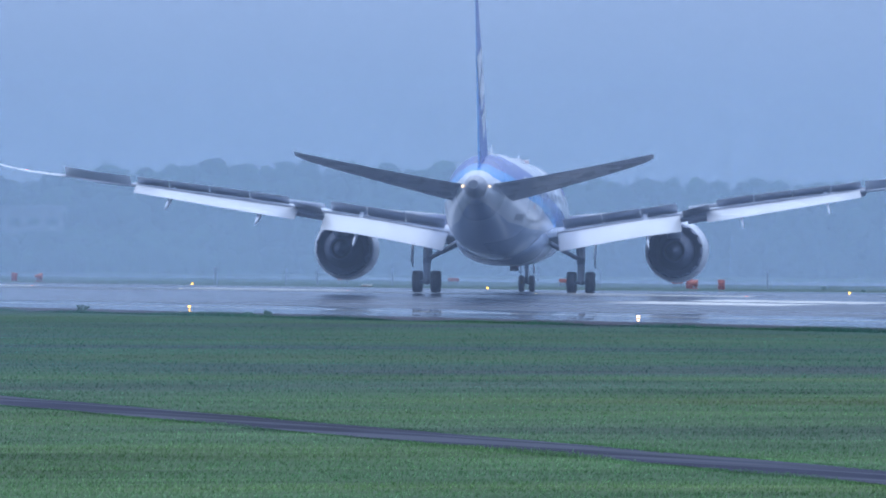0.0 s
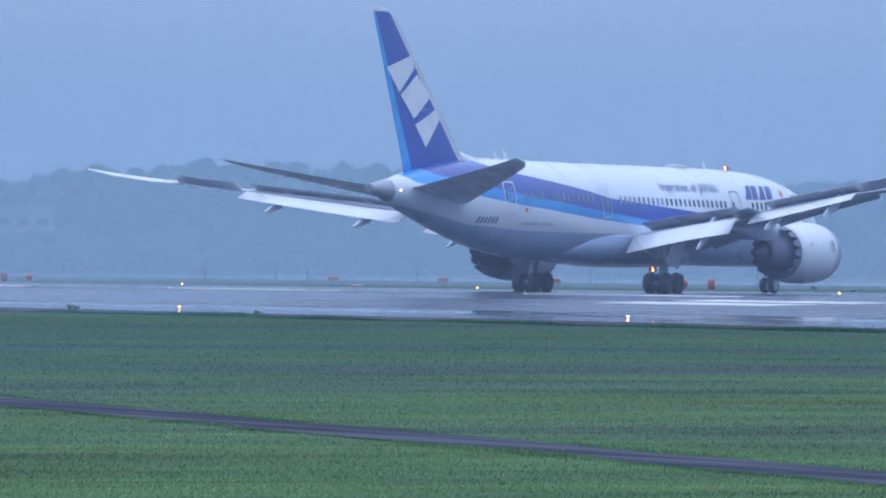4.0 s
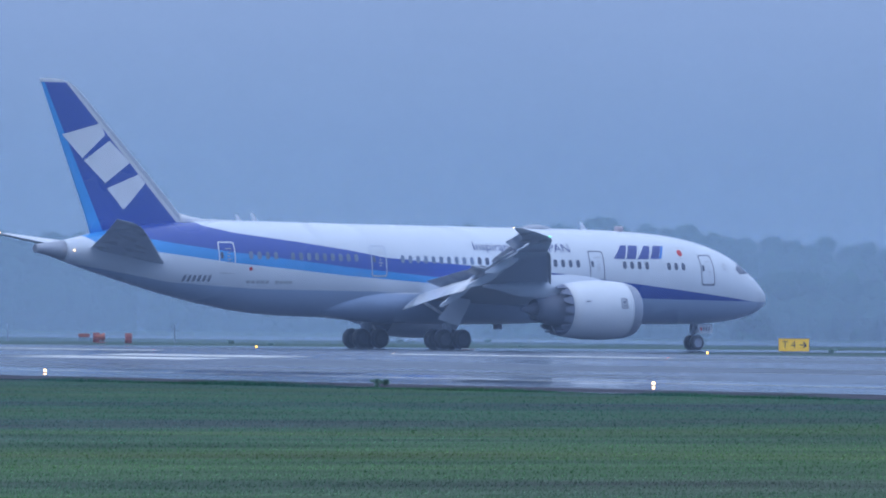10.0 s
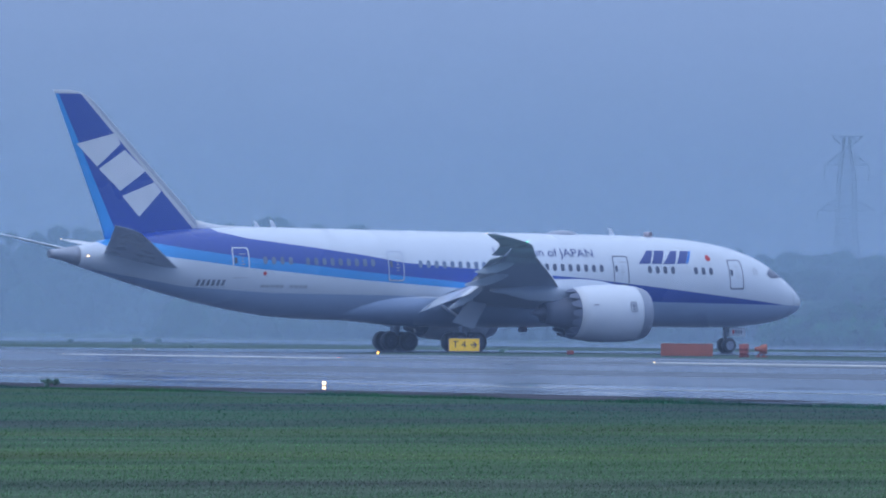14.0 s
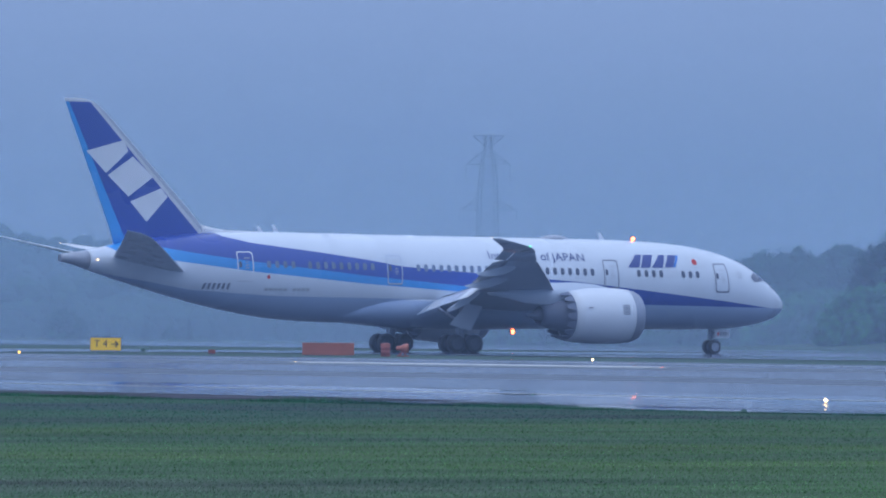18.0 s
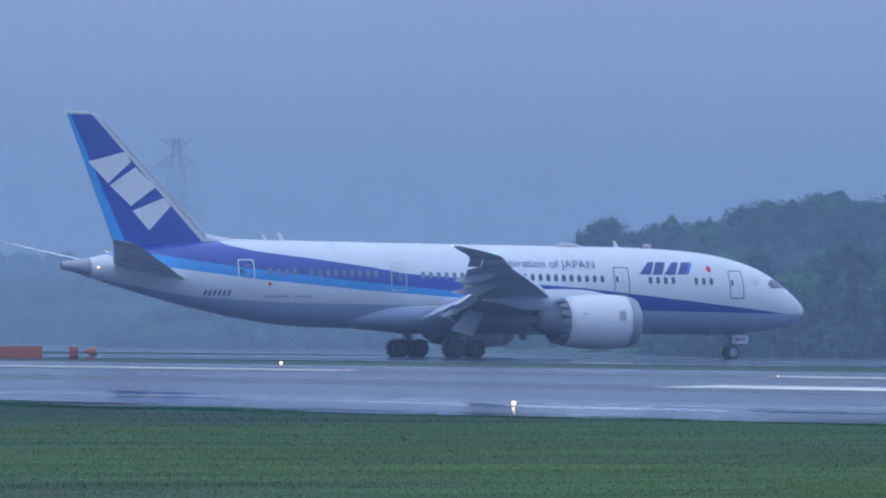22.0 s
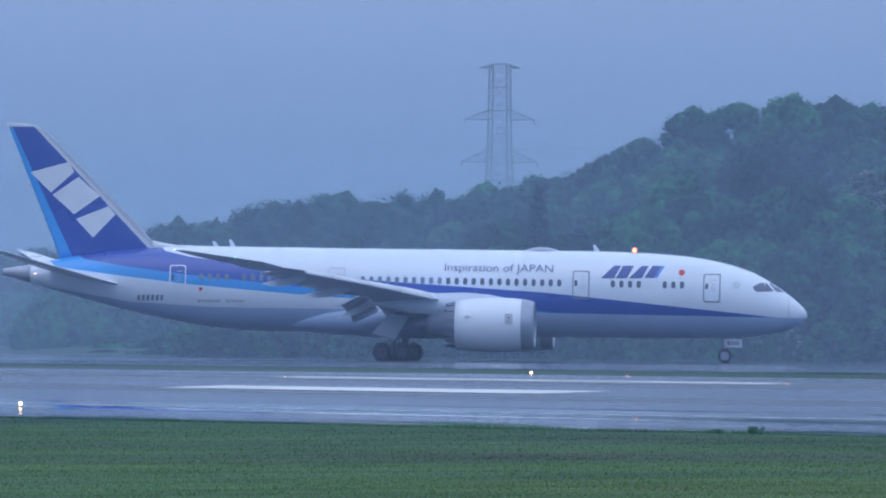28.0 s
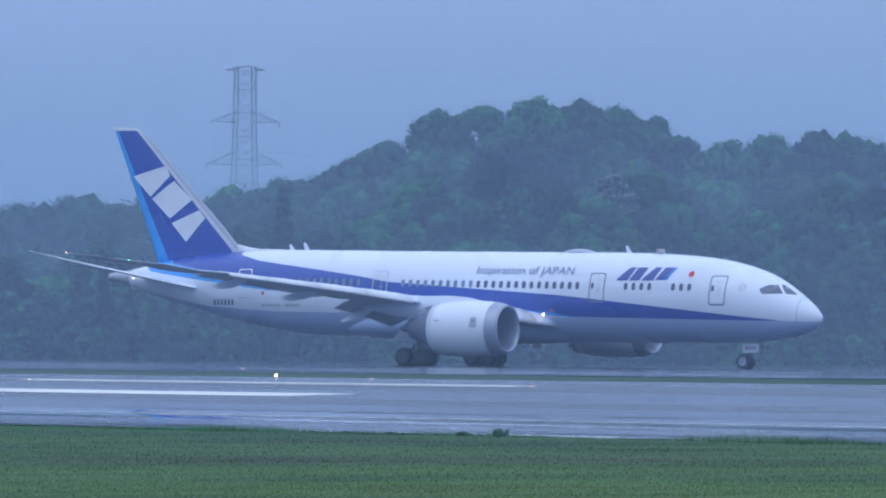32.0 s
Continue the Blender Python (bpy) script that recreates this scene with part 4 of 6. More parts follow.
for s in (-1, 1):
    for outline in (((24.75, 5.42), (25.22, 5.72), (25.72, 5.74), (26.28, 5.14), (25.05, 5.08)), ((25.86, 5.74), (26.14, 5.72), (26.62, 5.36), (27.02, 5.04), (26.42, 5.12))):
        part("windscreen", wrap(outline, 3, lambda u, v: nose_point(u, min(v, section(u)[0] + section(u)[1] * 0.97), s, 0.025)), GLASS, plane, "dark flight deck window")


def skin_word(word, cx, cz, height, width, material, slope=0.0, name="lettering", label=""):
    """Built-in font letters wrapped on the body's right side."""
    cu = bpy.data.curves.new(name, "FONT")
    cu.body, cu.size = word, 1.0
    tmp = bpy.data.objects.new(name, cu)
    scene.collection.objects.link(tmp)
    me = bpy.data.meshes.new_from_object(tmp.evaluated_get(bpy.context.evaluated_depsgraph_get()))
    bpy.data.objects.remove(tmp)
    lo = [min(v.co[k] for v in me.vertices) for k in (0, 1)]
    hi = [max(v.co[k] for v in me.vertices) for k in (0, 1)]
    for v in me.vertices:
        u = (v.co.x - lo[0]) / (hi[0] - lo[0]) - 0.5
        w = (v.co.y - lo[1]) / (hi[1] - lo[1]) - 0.5
        v.co = on_skin(cx + u * width, cz + w * height + slope * u * width, 0.05)
    return part(name, me, material, plane, label)


skin_word("Inspiration of JAPAN", 6.72, 6.58, 0.72, 7.75, SLOGAN, -0.008, "slogan", "blue slogan lettering on white body")

# airline mark drawn as plain slanted blocks
def slab(name, x0, x1, z0, z1, lean, material, label):
    return part(name, skin_plate([(x0, z0), (x1, z0), (x1 + lean, z1), (x0 + lean, z1)], 0.03, 4), material, plane, label)


for pts in ([(14.03, 5.98), (14.95, 5.98), (15.42, 6.88), (14.92, 6.88)], [(15.08, 5.98), (15.86, 5.98), (16.34, 6.88), (15.56, 6.88)], [(16.0, 5.98), (16.92, 5.98), (17.38, 6.88), (16.88, 6.88)]):
    part("body_mark", skin_plate(pts, 0.03, 4), INK, plane, "plain blue slanted block")
slab("body_mark", 17.1, 17.78, 6.02, 6.88, 0.55, INK, "deep blue slanted bar")
slab("body_mark", 17.80, 18.0, 6.02, 6.88, 0.55, LIGHTBLUE, "sky-blue slanted bar")
part("flag_panel", skin_ring(bmesh.new(), 19.75, 6.42, 1.12, 0.74, 0.02, 0.02), PLACARD, plane)
part("flag_disc", skin_plate([(19.75 + 0.22 * math.cos(2 * math.pi * i / 20), 6.42 + 0.22 * math.sin(2 * math.pi * i / 20)) for i in range(20)]), RED, plane, "red disc")
part("red_dot", skin_plate([(-14.62 + 0.13 * math.cos(2 * math.pi * i / 14), 5.02 + 0.13 * math.sin(2 * math.pi * i / 14)) for i in range(14)]), RED, plane, "small red dot")
for k in range(5):
    a = radians(90 + 72 * k)
    cx, cz = 23.62 + 0.2 * math.cos(a), 5.55 + 0.2 * math.sin(a)
    part("emblem_petal", skin_plate([(cx + 0.085 * math.cos(2 * math.pi * i / 6), cz + 0.085 * math.sin(2 * math.pi * i / 6)) for i in range(6)], 0.025, 0), PLACARD, plane, "grey petal of a small ring emblem")
# writing that stays unread becomes bars
for k in range(6):
    x = -19.30 + 0.34 * k
    slab("registration_bar", x, x + 0.19, 4.18, 4.58, 0.08, DARKINK, "dark plain bar")
for k in range(10):
    if k != 5:
        x = -14.85 + 0.345 * k
        slab("grey_bar", x, x + 0.24, 4.08, 4.28, 0.0, PLACARD, "grey plain bar")

# fin blocks on both sides
def fin_side(x, z, s, out):
    rows = np.array(FIN)
    le, te, th = (float(np.interp(z, rows[:, 0], rows[:, k])) for k in (1, 2, 3))
    q = min(0.98, max(0.02, (le - x) / (le - te)))
    y = th * 2.9 * (0.2969 * q**0.5 - 0.126 * q - 0.3516 * q**2 + 0.2843 * q**3 - 0.1036 * q**4) * 1.72 / 2
    return Vector((x, s * (y + out), z))


def fin_block(outline):
    for s in (-1, 1):
        bm = bmesh.new()
        pts = []
        for (x0, z0), (x1, z1) in zip(outline, outline[1:] + outline[:1]):
            for k in range(6):
                pts.append((x0 + (x1 - x0) * k / 6, z0 + (z1 - z0) * k / 6))
        cx, cz = sum(p[0] for p in pts) / len(pts), sum(p[1] for p in pts) / len(pts)
        ring = [bm.verts.new(fin_side(x, z, s, 0.02)) for x, z in pts]
        inner = [bm.verts.new(fin_side(cx + (x - cx) * 0.5, cz + (z - cz) * 0.5, s, 0.02)) for x, z in pts]
        c = bm.verts.new(fin_side(cx, cz, s, 0.02))
        for k in range(len(ring)):
            j = (k + 1) % len(ring)
            bm.faces.new((ring[k], ring[j], inner[j], inner[k]))
            bm.faces.new((inner[k], inner[j], c))
        part("fin_block", bm, FINWHITE, fin, "plain white slanted block on the fin")


fin_block([(-27.28, 13.35), (-24.48, 14.10), (-24.11, 13.38), (-25.78, 11.88)])
fin_block([(-25.66, 11.74), (-23.77, 13.02), (-22.23, 11.65), (-24.08, 10.33)])
fin_block([(-23.95, 10.00), (-21.60, 10.92), (-21.09, 10.34), (-22.70, 8.66)])

# fittings on the back
for x, h in ((-13.8, 0.38), (-12.6, 0.5), (13.55, 0.46)):
    zt = section(x)[0] + section(x)[1]
    foot = [(x + 0.24, -0.03, zt - 0.05), (x + 0.24, 0.03, zt - 0.05), (x - 0.16, 0.03, zt - 0.05), (x - 0.16, -0.03, zt - 0.05)]
    head = [(x - 0.12, -0.015, zt + h), (x - 0.12, 0.015, zt + h), (x - 0.3, 0.015, zt + h), (x - 0.3, -0.015, zt + h)]
    part("antenna", loft(bmesh.new(), [foot, head]), WHITE, plane, "white blade antenna")
zt = section(9.6)[0] + section(9.6)[1]
rings = []
for k in range(9):
    q = k / 8
    r = math.sin(math.pi * min(0.98, max(0.02, q))) ** 0.6
    rings.append([(10.85 - 2.5 * q, 0.62 * r * math.cos(math.pi * i / 10), zt - 0.06 + 0.30 * r * math.sin(math.pi * i / 10)) for i in range(11)])
part("antenna_dome", loft(bmesh.new(), rings), SPOILER, plane, "grey satellite antenna dome", True)
zt = section(16.2)[0] + section(16.2)[1]
# beacons: flashing is imitated by a lamp turning in an added shroud open on one side
BEACONS = []
for bx, bz, up in ((16.2, zt, 1), (6.4, 1.60, -1)):
    part("beacon_collar", lathe(bmesh.new(), [(bz - 0.05 * up, 0.16), (bz + 0.03 * up, 0.15), (bz + 0.05 * up, 0.02)], (bx, 0, 0), "z", 14, True), BEACON, plane, "pale beacon collar", True)
    lamp = part("beacon_lamp", lathe(bmesh.new(), [(-0.03, 0.16), (0.0, 0.16), (0.02, 0.02)], (0, 0, 0), "y", 16, True), FLASH, plane, "orange-red rotating beacon lamp", True)
    part("shroud", lathe(bmesh.new(), [(-0.06, 0.01), (-0.06, 0.17), (0.46, 0.18), (0.46, 0.172), (-0.05, 0.165), (-0.05, 0.01)], (0, 0, 0), "y", 16), BEACON, lamp, "added pale shroud hiding the lamp between flashes", True)
    BEACONS.append((lamp, Vector((bx, 0, bz + 0.14 * up))))
part("tail_light", lathe(bmesh.new(), [(-0.02, 0.045), (0.02, 0.035), (0.03, 0.01)], (0, 0, 0), "y", 12, True), LAMPWARM, plane, "lit tail light", True).matrix_basis = pose(-26.75, -0.77, 6.06, 0, 0, 180)
part("tail_light", lathe(bmesh.new(), [(-0.02, 0.045), (0.02, 0.035), (0.03, 0.01)], (0, 0, 0), "y", 12, True), LAMPWARM, plane, "lit tail light", True).matrix_basis = pose(-26.75, 0.77, 6.06)
for s, lens in ((-1, LAMPGREEN), (1, LAMPRED)):
    part("navigation_light", lathe(bmesh.new(), [(-0.07, 0.01), (-0.04, 0.04), (0.04, 0.04), (0.07, 0.01)], (-9.42, s * 27.7, 7.02), "y", 10, True), lens, plane, "lit wing tip light", True)
    part("wing_tip_light", lathe(bmesh.new(), [(-0.05, 0.005), (-0.02, 0.02), (0.02, 0.02), (0.05, 0.005)], (-13.38, s * 29.4, 7.50), "x", 10, True), LAMPWARM, plane, "small white tip light", True)
    part("landing_light", lathe(bmesh.new(), [(-0.02, 0.10), (0.04, 0.09), (0.06, 0.02)], (8.62, s * 3.25, 3.62), "x", 14, True), LAMPWARM, plane, "lit landing light in the wing root", True)
    # engine badge and small panel
    o = s * 10.05
    if s < 0:
        def cowl_point(u, v, d):
            a = v / 1.92
            return Vector((u, o - (1.935 + d) * math.cos(a), 2.58 + (1.935 + d) * math.sin(a)))
        bm = bmesh.new()
        for u0, u1, v0, v1 in ((7.88, 8.36, 0.10, 0.16), (7.88, 8.36, 0.72, 0.78), (7.88, 7.94, 0.10, 0.78), (8.30, 8.36, 0.10, 0.78), (8.02, 8.22, 0.24, 0.34), (8.02, 8.22, 0.42, 0.62)):
            prism(bm, [(u0, v0), (u1, v0), (u1, v1), (u0, v1)], 0.01, cowl_point)
        part("cowl_badge", bm, LINE, plane, "dark framed plain badge")
        part("cowl_vent", prism(bmesh.new(), rounded(0.4, 0.09, 0.04), 0.012, lambda u, v, d: cowl_point(5.25 + u, 0.55 + v, d)), LINE, plane)

# unread figures on the nose gear doors
nose_door = [o for o in plane.children_recursive if o.name.startswith("nose_gear_door")]
for d in nose_door:
    for k, (w, m) in enumerate(((0.16, RED), (0.14, DARKINK), (0.14, DARKINK), (0.14, DARKINK))):
        part("number_bar", box(bmesh.new(), 23.02 + 0.22 * k, (-0.45 if d.name == "nose_gear_door" else 0.45), 1.42, w, 0.012, 0.26), m, plane, "plain painted bar")


# ---- runway markings and lights ----
def stripe(x0, x1, y0, y1, label="white painted runway mark"):
    bm = bmesh.new()
    n = max(1, int((x1 - x0) / 10))
    a = [bm.verts.new((x0 + (x1 - x0) * i / n, y0, level(y0) + 0.036)) for i in range(n + 1)]
    b = [bm.verts.new((x0 + (x1 - x0) * i / n, y1, level(y1) + 0.036)) for i in range(n + 1)]
    for i in range(n):
        bm.faces.new((a[i], a[i + 1], b[i + 1], b[i]))
    return tagged(part("runway_mark", bm, MARK), label, "road marking", "runway markings", "structure")


for k in range(-6, 9):  # centre line dashes
    stripe(-418.5 + 59.6 * k, -389.0 + 59.6 * k, 176.7, 177.9, "white centre line dash on wet asphalt")
for x in (-380, -230):  # paired touchdown bars
    stripe(x, x + 22.5, 164.4, 167.6, "thick white touchdown bar on wet asphalt")
    if x == -380:
        stripe(x, x + 22.5, 169.2, 172.0, "thick white touchdown bar on wet asphalt")
stripe(-1400, 280, 148.2, 148.45, "thin worn runway edge line")


def edge_light(name, x, y, lens, label, r=0.06):
    z = level(y)
    e = tagged(empty(name, pose(x, y, z)), label, "runway light", "runway edge lights")
    part("base", lathe(bmesh.new(), [(0, 0.13), (0.03, 0.13), (0.04, 0.06)], (0, 0, 0), "z", 16, True), DARKGREY, e)
    part("stem", tube(bmesh.new(), (0, 0, 0.03), (0, 0, 0.10), 0.03, 0.045, 10), DARKGREY, e)
    part("lens", lathe(bmesh.new(), [(0.09, r * 0.7), (0.11, r), (0.16, r), (0.19, r * 0.7), (0.20, 0.01)], (0, 0, 0), "z", 16, True), lens, e, "glowing glass lens", True)
    return e


warm = edge_light("edge_light", -391.8, 145.5, LAMPAMBER, "lit amber runway edge light on a short stem")
white = edge_light("edge_light", -331.6, 145.5, LAMPWARM, "lit warm-white runway edge light on a short stem")
for k in (-3, -2, -1):
    copy_thing(warm, pose(-391.8 + 60.17 * k, 145.5, level(145.5)))
for k in (2, 3, 4, 5):
    copy_thing(white, pose(-391.8 + 60.17 * k, 145.5, level(145.5)))
for k in range(-2, 8):
    copy_thing(warm if k < 4 else white, pose(-567.9 + 60.17 * k, 211.1, level(211.1)))


def inset_light(x, y, lens, label):
    e = tagged(empty("inset_light", pose(x, y, level(y) + 0.03)), label, "runway light", "runway centre lights")
    part("rim", lathe(bmesh.new(), [(0, 0.17), (0.012, 0.16), (0.02, 0.06)], (0, 0, 0), "z", 16, True), METAL, e)
    part("lens", box(bmesh.new(), 0, 0, 0.025, 0.045, 0.05, 0.022, None, 0.006), lens, e, "glowing flush lens")
    return e


first = inset_light(-508.0, 177.0, LAMPRED, "lit red flush centre line light")
second = inset_light(-478.3, 177.0, LAMPWARM, "lit white flush centre line light")
for k in range(2, 16):
    copy_thing((first, second)[k % 2], pose(-508.0 + 29.87 * k, 177.0, level(177) + 0.03))
for x, y in ((-258.5, 209.6), (-357.0, 279.7)):
    copy_thing(first, pose(x, y, level(y) + 0.04))


# ---- things along the far edge ----
def glyphs(word, size, material, parent, name, at, label=""):
    """Raised letters from the built-in font, lying in the local x-z plane."""
    cu = bpy.data.curves.new(name, "FONT")
    cu.body, cu.size, cu.extrude, cu.align_x, cu.align_y = word, size, 0.006, "CENTER", "CENTER"
    tmp = bpy.data.objects.new(name, cu)
    scene.collection.objects.link(tmp)
    me = bpy.data.meshes.new_from_object(tmp.evaluated_get(bpy.context.evaluated_depsgraph_get()))
    bpy.data.objects.remove(tmp)
    me.transform(Matrix.Translation(at) @ pose(0, 0, 0, 90))
    return part(name, me, material, parent, label)


sign = tagged(empty("taxiway_sign", pose(-415.4, 232.4, stand(-415.4, 232.4), 0, 0, 61)), "yellow taxiway direction sign with black letters and arrow", "sign")
part("sign_panel", box(bmesh.new(), 0, 0, 0.55, 1.86, 0.16, 0.78, None, 0.02), YELLOW, sign, "yellow sign face")
bm = bmesh.new()
for cx, cz, sx, sz in ((0, 0.955, 1.94, 0.04), (0, 0.145, 1.94, 0.04), (-0.95, 0.55, 0.04, 0.85), (0.95, 0.55, 0.04, 0.85)):
    box(bm, cx, 0, cz, sx, 0.20, sz)
part("sign_frame", bm, DARKGREY, sign, "dark sign frame")
for x in (-0.6, 0.6):
    part("sign_leg", tube(bmesh.new(), (x, 0, 0), (x, 0, 0.14), 0.04), DARKGREY, sign)
glyphs("T 4", 0.62, BLACK, sign, "sign_lettering", (-0.30, -0.085, 0.55), "black letters")
bm = bmesh.new()
prism(bm, [(0.36, -0.035), (0.66, -0.035), (0.54, -0.16), (0.62, -0.20), (0.80, 0), (0.62, 0.20), (0.54, 0.16), (0.66, 0.035), (0.36, 0.035)], 0.01, lambda u, v, d: (u, -0.082 - d, 0.55 + v))
part("arrow", bm, BLACK, sign, "black arrow")

block = tagged(empty("barrier_block", pose(-384.9, 230.1, stand(-384.9, 230.1), 0, 0, 59)), "long orange painted equipment box on the grass", "box")
part("box_body", box(bmesh.new(), 0, 0, 0.42, 3.0, 0.7, 0.72, None, 0.03), ORANGE, block, "faded orange panel box")
for x in (-1.3, 0, 1.3):
    part("foot", box(bmesh.new(), x, 0, 0.03, 0.12, 0.6, 0.08), DARKGREY, block)
for x in (-0.75, 0.0, 0.75):
    part("batten", box(bmesh.new(), x, -0.36, 0.42, 0.03, 0.03, 0.70), ORANGE, block)


def drum(x, y, heading=60):
    e = tagged(empty("marker_drum", pose(x, y, stand(x, y), 0, 0, heading)), "weathered orange and red marker drum", "drum", "marker drums")
    part("shell", lathe(bmesh.new(), [(0, 0.27), (0.02, 0.29), (0.24, 0.27), (0.26, 0.295), (0.28, 0.27), (0.48, 0.27), (0.5, 0.295), (0.52, 0.27), (0.74, 0.29), (0.76, 0.26)], (0, 0, 0), "z", 24, True), REDORANGE, e, "ribbed drum shell", True)
    part("cap", lathe(bmesh.new(), [(0.74, 0.25), (0.77, 0.24), (0.785, 0.05)], (0, 0, 0), "z", 24, True), ORANGE, e)
    return e


def lantern(x, y, heading=60):
    """A round wind-sock style orange lamp head tilted on a stand."""
    e = tagged(empty("obstacle_lamp", pose(x, y, stand(x, y), 0, 0, heading)), "orange lamp head tilted on a low stand", "lamp", "orange lamp heads")
    part("head", lathe(bmesh.new(), [(-0.42, 0.07), (-0.34, 0.12), (-0.10, 0.16), (0.0, 0.24), (0.22, 0.29), (0.32, 0.27), (0.30, 0.02)], (0, 0, 0.48), "x", 20, True), ORANGE, e, "orange round head", True)
    part("stand", tube(bmesh.new(), (-0.25, 0, 0), (-0.05, 0, 0.3), 0.06, 0.05), REDORANGE, e)
    part("stand", tube(bmesh.new(), (0.2, 0.1, 0), (0.05, 0, 0.3), 0.05, 0.05), REDORANGE, e)
    part("foot", box(bmesh.new(), 0, 0, 0.03, 0.7, 0.4, 0.06), REDORANGE, e)
    return e


def trailer_light(x, y, heading=65):
    """A low orange light unit on four thin legs."""
    e = tagged(empty("light_unit", pose(x, y, stand(x, y), 0, 0, heading)), "low orange light unit on thin legs", "lamp", "orange light units")
    part("housing", box(bmesh.new(), 0, 0, 0.55, 0.95, 0.35, 0.3, None, 0.06), ORANGE, e, "orange housing")
    for dx in (-0.4, 0.4):
        for dy in (-0.12, 0.12):
            part("leg", tube(bmesh.new(), (dx, dy, 0), (dx * 0.9, dy, 0.45), 0.025), DARKGREY, e)
    part("crossbar", tube(bmesh.new(), (-0.45, 0, 0.2), (0.45, 0, 0.2), 0.02), DARKGREY, e)
    return e


one = drum(-386.1, 234.7)
for x, y in ((-552.0, 249.3), (-574.5, 256.6)):
    copy_thing(one, pose(x, y, stand(x, y), 0, 0, 66))
one = lantern(-386.6, 236.2)
for x, y in ((-561.5, 251.2), (-664.0, 232.0)):
    copy_thing(one, pose(x, y, stand(x, y), 0, 0, 66))
copy_thing(bpy.data.objects["marker_drum"], pose(-668.5, 231.2, stand(-668, 231), 0, 0, 66))
one = trailer_light(-594.5, 244.1)
for x, y in ((-579.6, 247.8), (-610.1, 240.4), (-573.8, 255.2), (-600.3, 256.6)):
    copy_thing(one, pose(x, y, stand(x, y), 0, 0, 66))

small = tagged(empty("junction_box", pose(-401.5, 231.9, stand(-401.5, 231.9), 0, 0, 60)), "small red junction box on the grass", "box")
part("case", box(bmesh.new(), 0, 0, 0.17, 0.42, 0.3, 0.24, None, 0.02), REDORANGE, small)
part("foot", box(bmesh.new(), 0, 0, 0.03, 0.3, 0.2, 0.06), DARKGREY, small)


def flat_panel(x, y):
    e = tagged(empty("flush_panel", pose(x, y, stand(x, y), 0, 0, 64)), "low white and red flush panel by the runway edge", "panel", "flush panels")
    part("plate", box(bmesh.new(), 0, 0, 0.10, 0.9, 0.5, 0.07, None, 0.01), MARK, e, "white plate")
    part("skirt", box(bmesh.new(), 0, 0, 0.035, 0.8, 0.42, 0.06), REDORANGE, e, "red skirt")
    return e


one = flat_panel(-441.5, 223.2)
for x, y in ((-575.3, 228.7), (-591.5, 235.2)):
    copy_thing(one, pose(x, y, stand(x, y), 0, 0, 66))

pole = tagged(empty("marker_post", pose(-600.5, 225.4, stand(-600, 225))), "thin dark marker post on the grass", "post", "marker posts")
part("shaft", tube(bmesh.new(), (0, 0, 0), (0, 0, 1.45), 0.045, 0.04, 8), DARKGREY, pole)
part("collar", tube(bmesh.new(), (0, 0, 1.28), (0, 0, 1.4), 0.06, 0.06, 8), DARKGREY, pole)
for x, y in ((-605.5, 233.4), (-608, 237.3), (-601.5, 241.5), (-616.9, 231.3), (-612.5, 239), (-626.5, 254.8), (-627.7, 256.1), (-610.6, 258.5), (-589.8, 255.4), (-571, 262)):
    copy_thing(pole, pose(x, y, stand(x, y), 2 * math.sin(x), 3 * math.cos(y), 0))


# ---- plants ----
def leaf_mat(name, dark, mid, light, gloss=0.5):
    """Foliage: every clump and every plant a little different in tone."""
    m = bpy.data.materials.new(name)
    m.use_nodes = True
    n = m.node_tree.nodes
    b = n["Principled BSDF"]
    b.inputs["Roughness"].default_value, b.inputs["Specular IOR Level"].default_value = gloss, 0.6
    b.inputs["Sheen Weight"].default_value, b.inputs["Sheen Roughness"].default_value = 0.7, 0.7
    b.inputs["Sheen Tint"].default_value = (0.55, 0.78, 1.0, 1)
    geo, inf = n.new("ShaderNodeNewGeometry"), n.new("ShaderNodeObjectInfo")
    mixer = n.new("ShaderNodeMath")
    mixer.operation = "MULTIPLY_ADD"
    mixer.inputs[1].default_value = 0.45
    link(m, geo.outputs["Random Per Island"], mixer.inputs[0])
    half = n.new("ShaderNodeMath")
    half.operation, half.inputs[1].default_value = "MULTIPLY", 0.55
    link(m, inf.outputs["Random"], half.inputs[0])
    link(m, half.outputs[0], mixer.inputs[2])
    r = n.new("ShaderNodeValToRGB")
    r.color_ramp.elements[0].position, r.color_ramp.elements[0].color = 0.1, (*dark, 1)
    r.color_ramp.elements[1].position, r.color_ramp.elements[1].color = 0.95, (*light, 1)
    r.color_ramp.elements.new(0.5).color = (*mid, 1)
    link(m, mixer.outputs[0], r.inputs[0])
    link(m, r.outputs[0], b.inputs["Base Color"])
    thru = n.new("ShaderNodeBsdfTranslucent")
    link(m, r.outputs[0], thru.inputs[0])
    both = n.new("ShaderNodeMixShader")
    both.inputs[0].default_value = 0.4
    link(m, b.outputs[0], both.inputs[1])
    link(m, thru.outputs[0], both.inputs[2])
    link(m, both.outputs[0], n["Material Output"].inputs[0])
    return m


WEED = leaf_mat("weed_foliage", (0.13, 0.24, 0.19), (0.14, 0.27, 0.20), (0.16, 0.30, 0.20))


